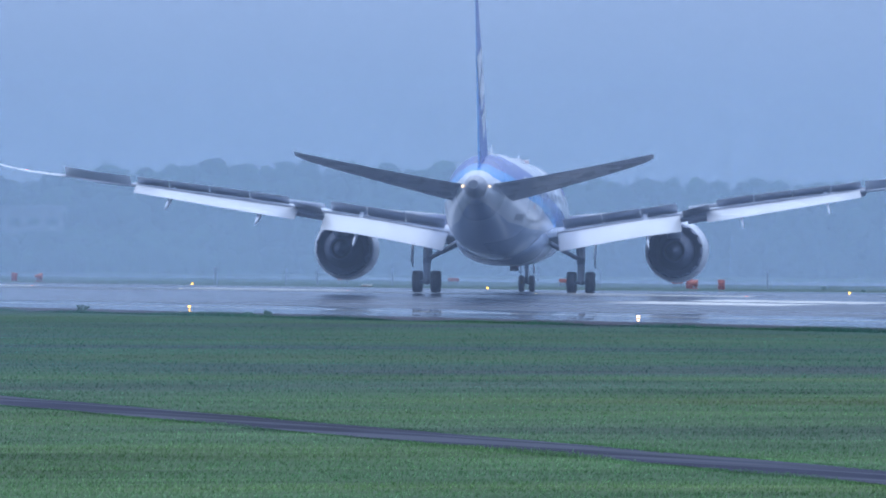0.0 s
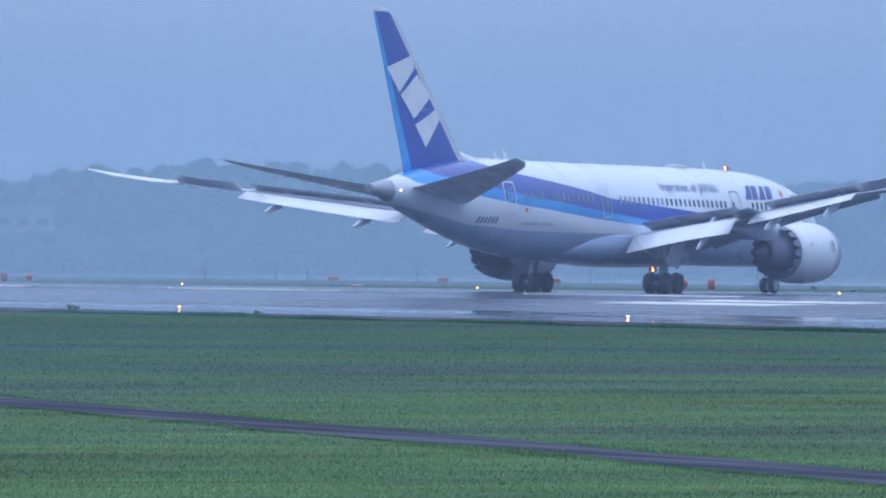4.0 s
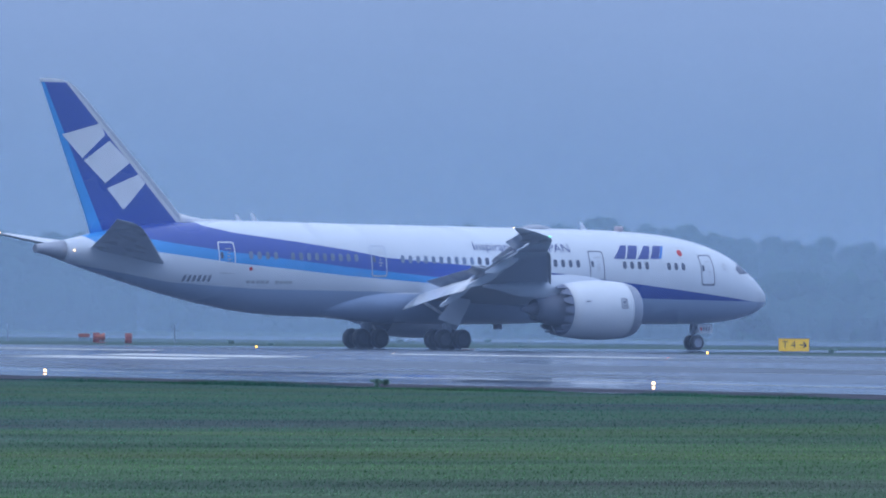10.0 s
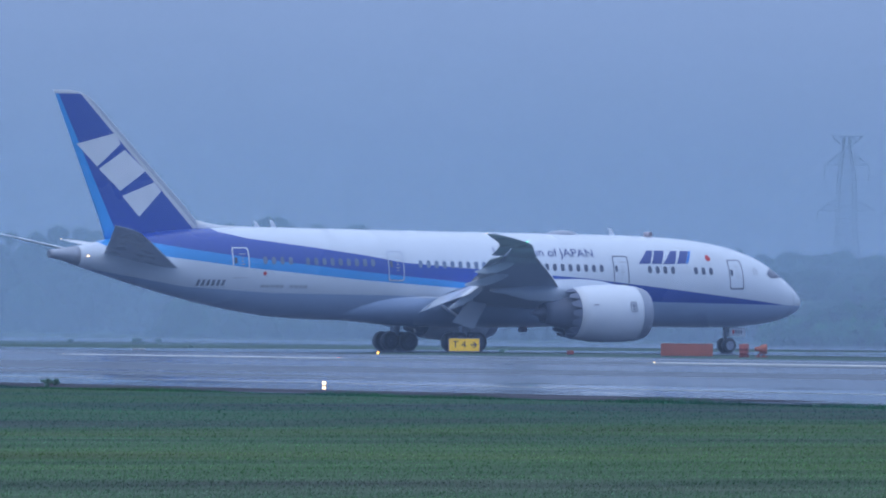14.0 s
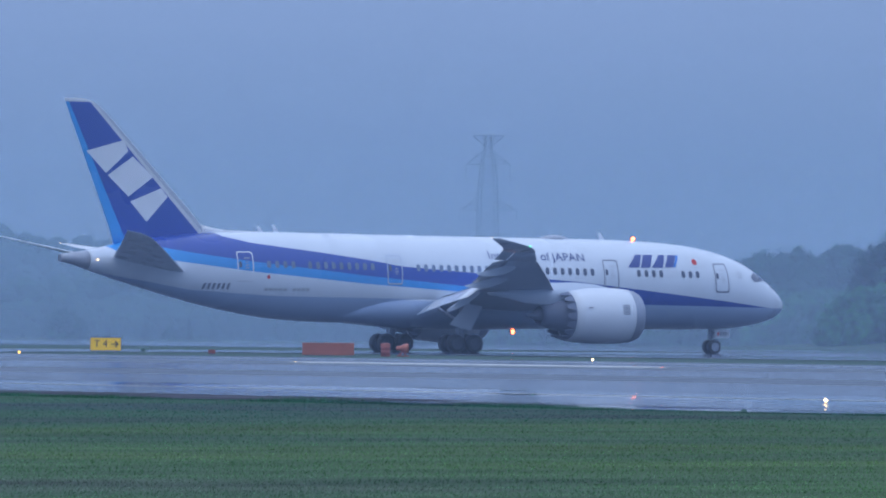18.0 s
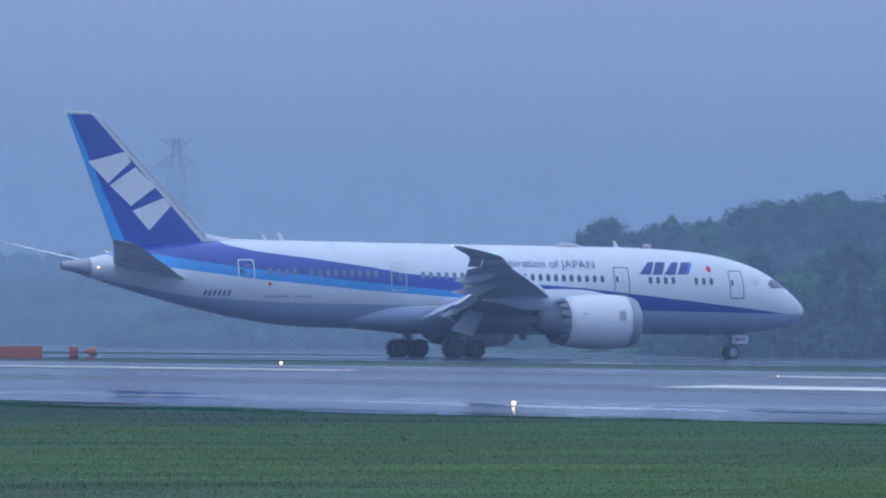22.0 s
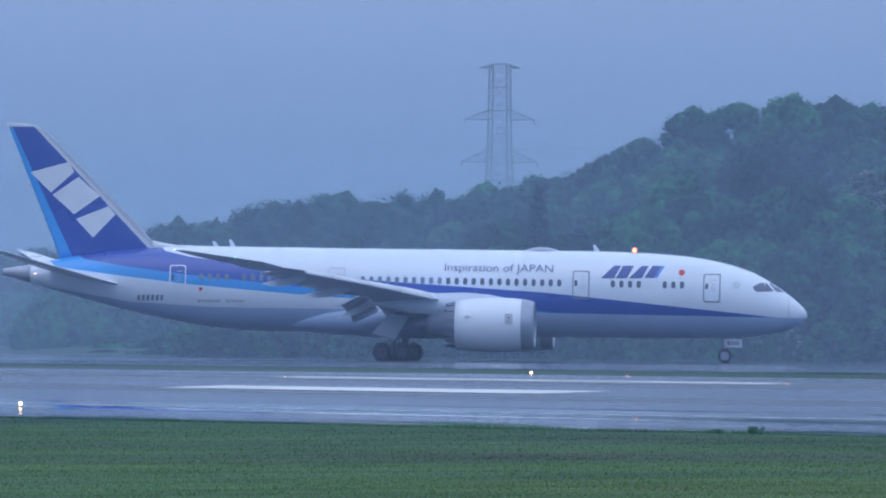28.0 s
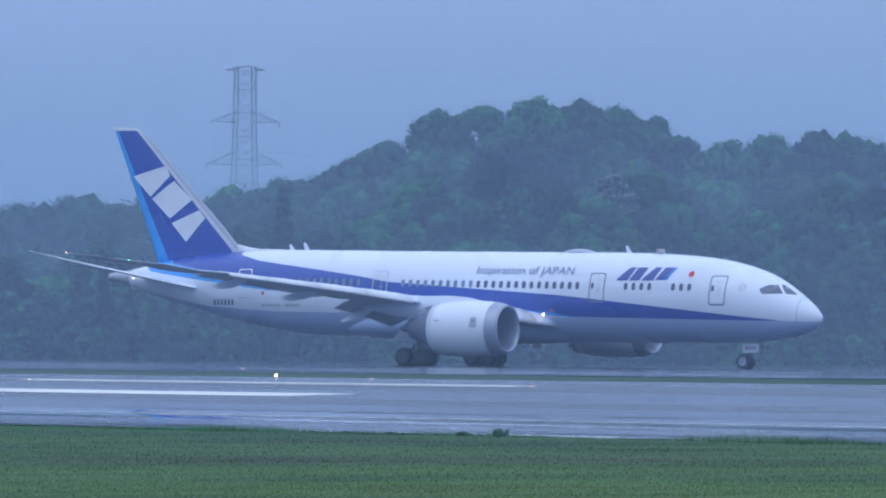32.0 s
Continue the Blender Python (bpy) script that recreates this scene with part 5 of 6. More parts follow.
def wood_mat(name, dark, mid, light, spray=1.9, gap_shade=0.3):
    """Foliage of a wood in light rain: tone by tree, then by leaf, with painted shade between."""
    m = leaf_mat(name, dark, mid, light, 0.8)
    n = m.node_tree.nodes
    b = n["Principled BSDF"]
    b.inputs["Specular IOR Level"].default_value, b.inputs["Sheen Weight"].default_value = 0.12, 0.04
    at = n.new("ShaderNodeAttribute")
    at.attribute_name = "tone"
    k = n.new("ShaderNodeMath")
    k.operation, k.inputs[1].default_value = "MULTIPLY", 0.7
    link(m, at.outputs["Fac"], k.inputs[0])
    for l in list(m.node_tree.links):
        if l.to_node.type == "MATH" and l.from_node.type == "MATH":
            link(m, k.outputs[0], l.to_socket)
            l.to_node.inputs[1].default_value = 0.35
            break
    # noise darkens the base colour in patches, painting shade between sprays of leaves
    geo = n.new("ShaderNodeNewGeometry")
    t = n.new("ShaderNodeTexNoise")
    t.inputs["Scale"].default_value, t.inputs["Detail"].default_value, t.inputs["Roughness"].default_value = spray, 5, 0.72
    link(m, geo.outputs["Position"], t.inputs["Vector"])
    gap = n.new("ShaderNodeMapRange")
    gap.inputs[1].default_value, gap.inputs[2].default_value, gap.inputs[3].default_value, gap.inputs[4].default_value = 0.38, 0.66, gap_shade, 2.0 - gap_shade
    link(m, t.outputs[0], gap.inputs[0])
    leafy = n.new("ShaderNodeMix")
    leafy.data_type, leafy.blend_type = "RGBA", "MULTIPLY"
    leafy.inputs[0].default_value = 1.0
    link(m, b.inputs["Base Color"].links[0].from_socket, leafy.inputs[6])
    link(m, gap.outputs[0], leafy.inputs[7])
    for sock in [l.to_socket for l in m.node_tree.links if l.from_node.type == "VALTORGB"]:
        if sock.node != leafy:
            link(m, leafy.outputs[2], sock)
    return m


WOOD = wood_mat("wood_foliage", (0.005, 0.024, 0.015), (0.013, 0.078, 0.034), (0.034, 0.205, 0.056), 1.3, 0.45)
BLOSSOM = wood_mat("pale_blossom", (0.03, 0.07, 0.06), (0.22, 0.26, 0.22), (0.50, 0.52, 0.44), 1.2, 0.2)
BARK = mat("wet_bark", (0.05, 0.05, 0.055), 0.9, vary=0.25, grain=0.6, spec=0.1)


def leaf_cloud(rng, puffs, per, size, core=0.66, cuts=1):
    """Leaf quads over the skins of many puffs, each with a lumpy heart; returns points, faces and a tone for each point."""
    pf = np.array(puffs)
    c = np.repeat(pf[:, :3], per, axis=0)
    rad = np.repeat(pf[:, 3], per)
    tone = np.repeat(pf[:, 4] if pf.shape[1] > 4 else np.full(len(pf), 0.5), per)
    k = len(c)
    d = rng.normal(size=(k, 3))
    d[:, 2] = np.abs(d[:, 2]) * 0.7 + d[:, 2] * 0.45
    d /= np.linalg.norm(d, axis=1)[:, None]
    p = c + d * (rad * (0.62 + 0.30 * rng.random(k)))[:, None] * np.array([1.08, 1.08, 0.9]) + rng.normal(size=(k, 3)) * (rad * 0.06)[:, None]
    nrm = d + rng.normal(size=(k, 3)) * 0.35
    nrm /= np.linalg.norm(nrm, axis=1)[:, None]
    u = np.cross(nrm, rng.normal(size=(k, 3)))
    u /= np.linalg.norm(u, axis=1)[:, None]
    v = np.cross(nrm, u)
    s = (size * (0.6 + 0.8 * rng.random(k)))[:, None]
    q = np.stack([p - u * s, p - v * s * 0.6, p + u * s, p + v * s * 0.6], 1).reshape(-1, 3)
    f = np.arange(4 * k).reshape(-1, 4).tolist()
    tone = np.repeat(tone, 4)
    if core:
        n = len(pf)
        ball, sides = HEARTS[cuts]
        hearts = ball[None] * (1 + (0.2 if core < 0.7 else 0.12) * rng.normal(size=(n, len(ball), 1))) * (pf[:, 3] * core)[:, None, None] + pf[:, None, :3]
        f += (np.array(sides)[None] + (np.arange(n) * len(ball))[:, None, None] + len(q)).reshape(-1, 3).tolist()
        q = np.concatenate([q, hearts.reshape(-1, 3)])
        tone = np.concatenate([tone, np.repeat(pf[:, 4] if pf.shape[1] > 4 else np.full(n, 0.5), len(ball))])
    return q, f, tone


def icosphere(cuts):
    bm = bmesh.new()
    bmesh.ops.create_icosphere(bm, subdivisions=cuts, radius=1.0)
    out = np.array([v.co[:] for v in bm.verts]), [[v.index for v in f.verts] for f in bm.faces]
    bm.free()
    return out


HEARTS = {1: icosphere(1), 2: icosphere(2)}


def dome(rng, x, y, base, top, w, count, tone, fat=1.0):
    """Puffs over one tree's rounded crown."""
    mid = base + (top - base) * 0.5
    rows = []
    for i in range(count):
        c = 1 - 1.5 * (i + 0.5) / count
        a = i * 2.399 + rng.random() * 0.9
        k = 0.58 + 0.34 * rng.random()
        r = fat * w * (0.17 + 0.15 * rng.random())
        sn = math.sqrt(max(0.0, 1 - c * c))
        rows.append((x + w * k * sn * math.cos(a), y + w * k * sn * math.sin(a), mid + (top - mid - r * 0.7) * c * (0.9 + 0.1 * rng.random()), r, min(1, max(0, tone + 0.12 * rng.normal()))))
    return rows


def cloud_mesh(name, q, f, tone=None):
    me = bpy.data.meshes.new(name)
    me.from_pydata(q.tolist(), [], f)
    me.update()
    if tone is not None:
        me.attributes.new("tone", "FLOAT", "POINT").data.foreach_set("value", np.ascontiguousarray(tone, dtype=np.float32))
    return me


def tree(seed, tall, wide, per=84, size=0.19, foliage=None, name="tree", label="broad wet green tree at the edge of the wood", slim=False):
    """Trunk, limbs and a ragged crown of leaf clumps; the base is at the origin."""
    rng = np.random.default_rng(seed)
    e = tagged(empty(name), label, "tree", "woodland trees")
    bm = bmesh.new()
    lean = Vector((rng.normal() * 0.3, rng.normal() * 0.3, tall * 0.55))
    tube(bm, (0, 0, -0.8), lean * 0.5, 0.022 * tall, 0.016 * tall, 9)
    tube(bm, lean * 0.5, lean * 1.4, 0.016 * tall, 0.006 * tall, 8)
    puffs = []
    if slim:
        for i in range(40):
            h = 0.10 + 0.86 * (i + rng.random()) / 40
            a, reach = i * 2.399, wide * (1.0 - h) * 0.7
            puffs.append((lean.x + reach * math.cos(a), lean.y + reach * math.sin(a), tall * h, wide * (0.34 - 0.24 * h), 0.1))
    else:
        puffs = dome(rng, lean.x, lean.y, tall * -0.6, tall, wide, 44, 0.25 + 0.55 * rng.random(), 1.25)
    for p in puffs[::5]:
        tube(bm, lean * min(1.2, 0.35 + 0.6 * p[2] / tall), p[:3], 0.007 * tall, 0.002 * tall, 6)
    part("trunk", bm, BARK, e, "dark branching trunk", True)
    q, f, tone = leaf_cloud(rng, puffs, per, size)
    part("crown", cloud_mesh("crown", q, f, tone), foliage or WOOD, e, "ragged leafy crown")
    return e


rng = np.random.default_rng(11)
kinds = [tree(21 + i, 12.5, 4.0) for i in range(5)] + [tree(41, 12.0, 3.6, foliage=BLOSSOM, label="tree with pale blossom among the green wood")]
slimkind = tree(52, 11.0, 2.3, slim=True, label="dark pointed conifer at the edge of the wood")
shrubs = [tree(61 + i, 4.2, 2.6, 70, 0.17, name="shrub", label="low dense green shrub at the wood's foot") for i in range(3)]
first_used = set()


def plant(kind, pan, r, scale, sink=0.3):
    x, y = polar(pan, r)
    m = pose(x, y, stand(x, y) - sink, 0, 0, rng.random() * 360) @ Matrix.Scale(scale, 4)
    if kind not in first_used:
        first_used.add(kind)
        kind.matrix_basis = m
        return kind
    c = copy_thing(kind, m)
    c.matrix_basis = m
    return c


pan = -54.1
while pan < -46.4:  # the fringe before the wood
    for _ in range(2):
        plant(shrubs[int(rng.integers(3))], pan + 0.16 * rng.normal(), 648 + 4 * rng.random(), 0.45 + 0.5 * rng.random())
    plant(kinds[int(rng.integers(5))], pan + 0.1 * rng.normal(), 654 + 5 * rng.random(), 0.42 + 0.3 * rng.random())
    pan += 0.42 * (0.7 + 0.6 * rng.random())
pan = -53.6
while pan < -46.4:
    plant(kinds[int(rng.integers(5))], pan + 0.1 * rng.normal(), 661 + 6 * rng.random(), 0.65 + 0.3 * rng.random())
    pan += 0.55 * (0.7 + 0.6 * rng.random())
for pan, r, s in ((-49.2, 722, 0.80), (-47.87, 715, 0.62), (-49.95, 649, 0.36), (-49.75, 648, 0.33)):
    plant(kinds[5], pan, r, s)
for pan, r, s in ((-52.95, 656, 0.75), (-51.6, 668, 1.35)):
    plant(slimkind, pan, r, s)
faint_slim = tree(71, 11.0, 2.6, 80, 0.3, WOOD, label="small pointed tree faint in the mist", slim=True)
faint_bush = tree(72, 9.0, 4.2, 80, 0.3, WOOD, label="small round tree faint in the mist")
for pan, r, s in ((-60.48, 1000, 0.33), (-60.16, 1000, 0.29), (-59.98, 1005, 0.24), (-60.75, 1010, 0.22), (-58.2, 990, 0.25)):
    plant(faint_slim, pan, r, s)
for pan, r, s in ((-61.1, 1000, 0.5), (-61.0, 1004, 0.4), (-60.3, 1010, 0.25)):
    plant(faint_bush, pan, r, s)


# ---- far woods, lost in the rain ----
def far_wood(name, seed, line, r0, depth, step, per, size, material, label, foot=lambda x, y: 0.4, low=0.55, rows=3, kind="structure", count=16):
    """A joined belt of far trees whose tops follow (pan, height) rows."""
    g = np.random.default_rng(seed)
    puffs = []
    for row in range(rows):
        pan = line[0][0] + step * g.random()
        while pan < line[-1][0]:
            top = float(np.interp(pan, [a for a, _ in line], [b for _, b in line])) * (0.975 + 0.085 * g.random()) * (low + (1 - low) * row / (rows - 1))
            x, y = polar(pan, r0 + depth * (row + 0.5 * g.random()) / (rows - 1))
            base = min(foot(x, y), top - 2.5)
            w = (3.2 + 3.2 * g.random()) * (0.6 if top < 5.5 and r0 < 700 else 1.0 if r0 < 1000 else 1.35)
            puffs += dome(g, x, y, base - 0.35 * (top - base), top, w, count, g.random(), 1.45 if r0 < 700 else 1.6 if r0 < 1000 else 2.3)
            pan += step * (0.7 + 0.6 * g.random())
    q, f, tone = leaf_cloud(g, puffs, per, size, 0.66 if 700 < r0 < 1000 else 0.74, 1 if r0 < 1000 else 2)
    return tagged(part(name, cloud_mesh(name, q, f, tone), material), label, "woods", kind=kind)


FARWOOD = wood_mat("far_wood", (0.012, 0.046, 0.026), (0.017, 0.068, 0.034), (0.026, 0.100, 0.042), 0.35, 0.55)


def veil(name, r, thick, low, high, haze_tint=(0.56, 0.735, 0.985)):
    """A see-through sheet hung all round to stand in for rain mist haze, lit by the sky and thinning upwards."""
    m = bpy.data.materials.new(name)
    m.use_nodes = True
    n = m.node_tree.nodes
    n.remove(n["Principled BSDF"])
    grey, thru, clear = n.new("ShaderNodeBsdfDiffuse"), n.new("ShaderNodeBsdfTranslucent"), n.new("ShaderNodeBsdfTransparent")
    grey.inputs[0].default_value = thru.inputs[0].default_value = (*haze_tint, 1)
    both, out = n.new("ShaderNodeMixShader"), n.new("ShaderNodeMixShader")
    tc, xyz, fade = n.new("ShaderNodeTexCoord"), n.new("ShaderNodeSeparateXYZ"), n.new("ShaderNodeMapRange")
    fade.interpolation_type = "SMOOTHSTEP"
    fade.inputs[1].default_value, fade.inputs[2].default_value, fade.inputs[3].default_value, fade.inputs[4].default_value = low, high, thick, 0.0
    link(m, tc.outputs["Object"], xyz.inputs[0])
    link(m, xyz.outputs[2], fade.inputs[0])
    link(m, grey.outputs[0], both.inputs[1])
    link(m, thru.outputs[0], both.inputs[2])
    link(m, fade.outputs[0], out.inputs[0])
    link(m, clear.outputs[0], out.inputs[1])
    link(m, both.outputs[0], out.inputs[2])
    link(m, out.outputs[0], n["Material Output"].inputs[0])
    bm = bmesh.new()
    rim = [[bm.verts.new((*polar(3.0 * k, r), z)) for k in range(120)] for z in (-6.0, high + 1.0)]
    for k in range(120):
        bm.faces.new((rim[0][k], rim[0][k - 1], rim[1][k - 1], rim[1][k]))
    return tagged(part("backdrop_" + name, bm, m, None, "", True), "thin pale sheet standing in for rain mist haze", "mist", kind="structure")


# the two nearest sheets stand before the airliner and lift its dark tones
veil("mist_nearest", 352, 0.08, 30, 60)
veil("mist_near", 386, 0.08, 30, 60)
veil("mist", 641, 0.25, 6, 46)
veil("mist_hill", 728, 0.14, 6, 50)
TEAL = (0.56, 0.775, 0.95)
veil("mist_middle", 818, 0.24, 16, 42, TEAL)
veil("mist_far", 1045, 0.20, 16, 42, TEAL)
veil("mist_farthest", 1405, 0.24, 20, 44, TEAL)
far_wood("backdrop", 5, [(-73.5, 21), (-71.3, 21), (-70.6, 22), (-70.2, 25), (-69.4, 26), (-68.6, 25.2), (-68.0, 24.3), (-67.4, 25), (-66.9, 22.5), (-66.2, 23), (-65.6, 21.5), (-64.9, 22.5), (-63.6, 23.5), (-63.0, 24.5), (-62.3, 25.8), (-61.5, 23.5), (-60, 20.5), (-58, 19), (-56.2, 16)], 1500, 100, 0.15, 55, 0.45, FARWOOD, "far woods dissolving in blue rain mist", rows=2, low=0.8, count=9)
far_wood("backdrop_fringe", 15, [(-72.2, 9), (-71.0, 8.5), (-70.3, 9.5), (-69.4, 8)], 1425, 20, 0.2, 40, 0.5, FARWOOD, "low far trees before a pale building", rows=2, count=8)
far_wood("backdrop_wood", 6, [(-62.9, 2), (-61.9, 8), (-60.8, 11), (-59.9, 9), (-58.9, 11), (-57.6, 11), (-56.2, 11), (-55.4, 9), (-54.0, 12)], 1060, 50, 0.20, 60, 0.28, FARWOOD, "middle woods half lost in mist", rows=2, count=12)
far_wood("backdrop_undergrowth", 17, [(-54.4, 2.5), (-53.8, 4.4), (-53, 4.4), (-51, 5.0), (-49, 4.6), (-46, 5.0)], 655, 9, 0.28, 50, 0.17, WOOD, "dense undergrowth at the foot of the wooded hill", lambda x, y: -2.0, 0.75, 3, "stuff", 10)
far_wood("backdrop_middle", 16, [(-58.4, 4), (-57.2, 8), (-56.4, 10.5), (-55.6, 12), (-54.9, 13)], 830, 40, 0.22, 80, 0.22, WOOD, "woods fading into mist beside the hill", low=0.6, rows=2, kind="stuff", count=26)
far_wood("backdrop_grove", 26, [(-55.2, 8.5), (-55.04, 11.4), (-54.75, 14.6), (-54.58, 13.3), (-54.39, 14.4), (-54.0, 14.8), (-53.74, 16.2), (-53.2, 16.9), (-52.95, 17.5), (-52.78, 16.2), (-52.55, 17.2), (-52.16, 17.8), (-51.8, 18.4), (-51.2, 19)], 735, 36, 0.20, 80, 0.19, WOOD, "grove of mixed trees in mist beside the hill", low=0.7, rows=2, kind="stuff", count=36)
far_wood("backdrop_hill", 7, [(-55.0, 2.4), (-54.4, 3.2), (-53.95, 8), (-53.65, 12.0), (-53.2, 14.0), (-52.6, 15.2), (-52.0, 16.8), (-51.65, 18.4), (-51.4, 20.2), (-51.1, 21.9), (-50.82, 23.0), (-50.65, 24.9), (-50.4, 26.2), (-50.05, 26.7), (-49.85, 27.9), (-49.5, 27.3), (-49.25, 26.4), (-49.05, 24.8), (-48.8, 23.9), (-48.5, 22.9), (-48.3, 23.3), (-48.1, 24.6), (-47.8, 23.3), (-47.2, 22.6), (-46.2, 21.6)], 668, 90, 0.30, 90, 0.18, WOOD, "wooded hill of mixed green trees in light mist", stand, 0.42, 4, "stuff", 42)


POSTSTEEL = mat("fence_steel", (0.035, 0.055, 0.06), 0.7, vary=0.1)
# ---- fence along the foot of the wood ----
fence = tagged(empty("fence", pose(*polar(-50.0, 644), 0.8)), "pale wire fence along the foot of the wood", "fence")
fx, fy = polar(-50.0, 644)
post_mesh = None
posts = []
for k in range(60):
    x, y = polar(-52.4 + 6.0 * k / 59, 645)
    posts.append((x - fx, y - fy))
    if post_mesh is None:
        post_mesh = finish(tube(bmesh.new(), (0, 0, -0.1), (0, 0, 1.6), 0.035, 0.03, 6))
    part("post", post_mesh, POSTSTEEL, fence).location = (x - fx, y - fy, 0)
for z in (0.5, 1.0, 1.55):
    bm = bmesh.new()
    rings = [[(x, y - 0.004, z - 0.004), (x, y + 0.004, z - 0.004), (x, y + 0.004, z + 0.004), (x, y - 0.004, z + 0.004)] for x, y in posts]
    part("wire", loft(bm, rings), POSTSTEEL, fence)


# ---- power line pylons ----
def pylon(pan, r, tall, girth, arms, crown, label):
    """Lattice tower: girth rows give (share of height, half width); arms (height, reach, truss depth, string length)."""
    x, y = polar(pan, r)
    e = tagged(empty("pylon", pose(x, y, level(y) + 1.0, 0, 0, -pan + 14)), label, "pylon", "power line pylons")
    def half(h):
        return float(np.interp(h, [a for a, _ in girth], [b for _, b in girth]))
    hs = sorted({a for a, _ in girth} | {0.0, 0.3, 0.6, 0.8, 1.0})
    for a in (-1, 1):
        for b in (-1, 1):
            rings = [[(a * half(h) + dx, b * half(h) + dy, h * tall) for dx, dy in ((0.11, 0), (0, 0.11), (-0.11, 0), (0, -0.11))] for h in hs]
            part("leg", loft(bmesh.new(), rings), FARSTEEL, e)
    bm = bmesh.new()
    n = 24
    for i in range(n):
        h0, h1 = i / n, (i + 1) / n
        for b in (-1, 1):
            for a in (-1, 1):
                tube(bm, (a * half(h0), b * half(h0), h0 * tall), (-a * half(h1), b * half(h1), h1 * tall), 0.06, 0.06, 4)
                tube(bm, (b * half(h0), a * half(h0), h0 * tall), (b * half(h1), -a * half(h1), h1 * tall), 0.06, 0.06, 4)
            if i % 2:
                tube(bm, (-half(h1), b * half(h1), h1 * tall), (half(h1), b * half(h1), h1 * tall), 0.06, 0.06, 4)
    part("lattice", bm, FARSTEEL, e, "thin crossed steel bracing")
    for h, reach, deep, string in arms:
        for s in (-1, 1):
            bm = bmesh.new()
            z0, z1, w = h * tall, h * tall + deep, half(h)
            tip = (s * reach, 0, z0 + 0.1)
            for b in (-1, 1):
                tube(bm, (s * w, b * w, z0), tip, 0.09, 0.07, 4)
                tube(bm, (s * w, b * w, z1), tip, 0.08, 0.06, 4)
            for k in range(1, 5):
                q, p = k / 5, (k - 1) / 5
                lo, hi = s * (w + (reach - w) * q), s * (w + (reach - w) * p)
                tube(bm, (lo, 0, z0), (lo, 0, z1 + (z0 - z1) * q), 0.05, 0.05, 4)
                tube(bm, (lo, 0, z0), (hi, 0, z1 + (z0 - z1) * p), 0.05, 0.05, 4)
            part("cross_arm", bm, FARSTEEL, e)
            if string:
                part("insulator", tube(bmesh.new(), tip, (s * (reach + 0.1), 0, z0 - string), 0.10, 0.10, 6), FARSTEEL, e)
    if crown:
        # a wide bar held on a flaring head
        bm = bmesh.new()
        for b in (-0.4, 0.4):
            tube(bm, (-crown, b, tall), (crown, b, tall), 0.1, 0.1, 4)
            for s in (-1, 1):
                tube(bm, (s * 0.7, b, tall - 2.9), (s * crown, b, tall), 0.09, 0.08, 4)
                tube(bm, (s * 0.7, b, tall - 2.9), (s * crown * 0.4, b, tall), 0.06, 0.06, 4)
                tube(bm, (s * crown * 0.4, b, tall), (s * crown * 0.62, b, tall - 1.3), 0.06, 0.06, 4)
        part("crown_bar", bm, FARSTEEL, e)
    return e


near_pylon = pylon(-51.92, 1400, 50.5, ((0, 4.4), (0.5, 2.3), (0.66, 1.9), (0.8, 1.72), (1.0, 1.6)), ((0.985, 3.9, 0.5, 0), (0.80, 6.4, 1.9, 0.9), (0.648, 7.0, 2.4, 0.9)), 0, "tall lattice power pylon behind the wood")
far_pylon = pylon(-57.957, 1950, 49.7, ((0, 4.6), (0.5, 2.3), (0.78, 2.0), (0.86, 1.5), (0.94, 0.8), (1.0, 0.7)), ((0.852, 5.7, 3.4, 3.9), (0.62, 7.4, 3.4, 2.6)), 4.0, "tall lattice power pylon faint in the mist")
bm = bmesh.new()
for s in (-1, 1):
    for h, reach in ((0.79, 6.4), (0.638, 7.0)):
        a = Vector((*polar(-51.92, 1400), 0)) + Matrix.Rotation(radians(51.92), 3, "Z") @ Vector((s * reach, 0, 0))
        b = Vector((*polar(-44.0, 1150), 0)) + Vector((s * reach, 0, 0))
        for k in range(24):
            p, q = k / 24, (k + 1) / 24
            za, zb = (h * 50.5 - 2.0 - 26 * t * (1 - t) for t in (p, q))
            u, v = a.lerp(b, p), a.lerp(b, q)
            tube(bm, (u.x, u.y, za), (v.x, v.y, zb), 0.035, 0.035, 4)
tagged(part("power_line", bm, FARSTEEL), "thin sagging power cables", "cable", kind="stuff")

# the pale building that shows faintly through the far trees
hall = tagged(empty("far_building", pose(*polar(-70.85, 1480), 0.8, 0, 0, 70)), "pale low building faint among misty trees", "building")
part("wall", box(bmesh.new(), 0, 0, 6.0, 15, 10, 12.0, None, 0.1), FARWALL, hall, "pale wall")
part("roof", box(bmesh.new(), 0, 0, 12.3, 16, 11, 0.7), FARWALL, hall, "flat roof")
for k in range(4):
    for z in (2.5, 6.0, 9.5):
        part("window", box(bmesh.new(), -5.4 + 3.6 * k, -5.05, z, 2.2, 0.2, 1.3), FARWOOD, hall)


# ---- near ground: paved path, weeds and grass ----
def path_y(x, side):
    return 40.55 - 0.1185 * (x + 102.0) - 0.98 * side + 0.12 * noise.noise(Vector((x * 0.35, side * 3.0, 0)))


bm = bmesh.new()
px = [-260 + 0.75 * i for i in range(321)]
a = [bm.verts.new((x, path_y(x, -1), -0.135)) for x in px]
c = [bm.verts.new((x, path_y(x, 0), -0.12)) for x in px]
b = [bm.verts.new((x, path_y(x, 1), -0.135)) for x in px]
for r0, r1 in ((a, c), (c, b)):
    for i in range(len(px) - 1):
        bm.faces.new((r0[i], r0[i + 1], r1[i + 1], r1[i]))
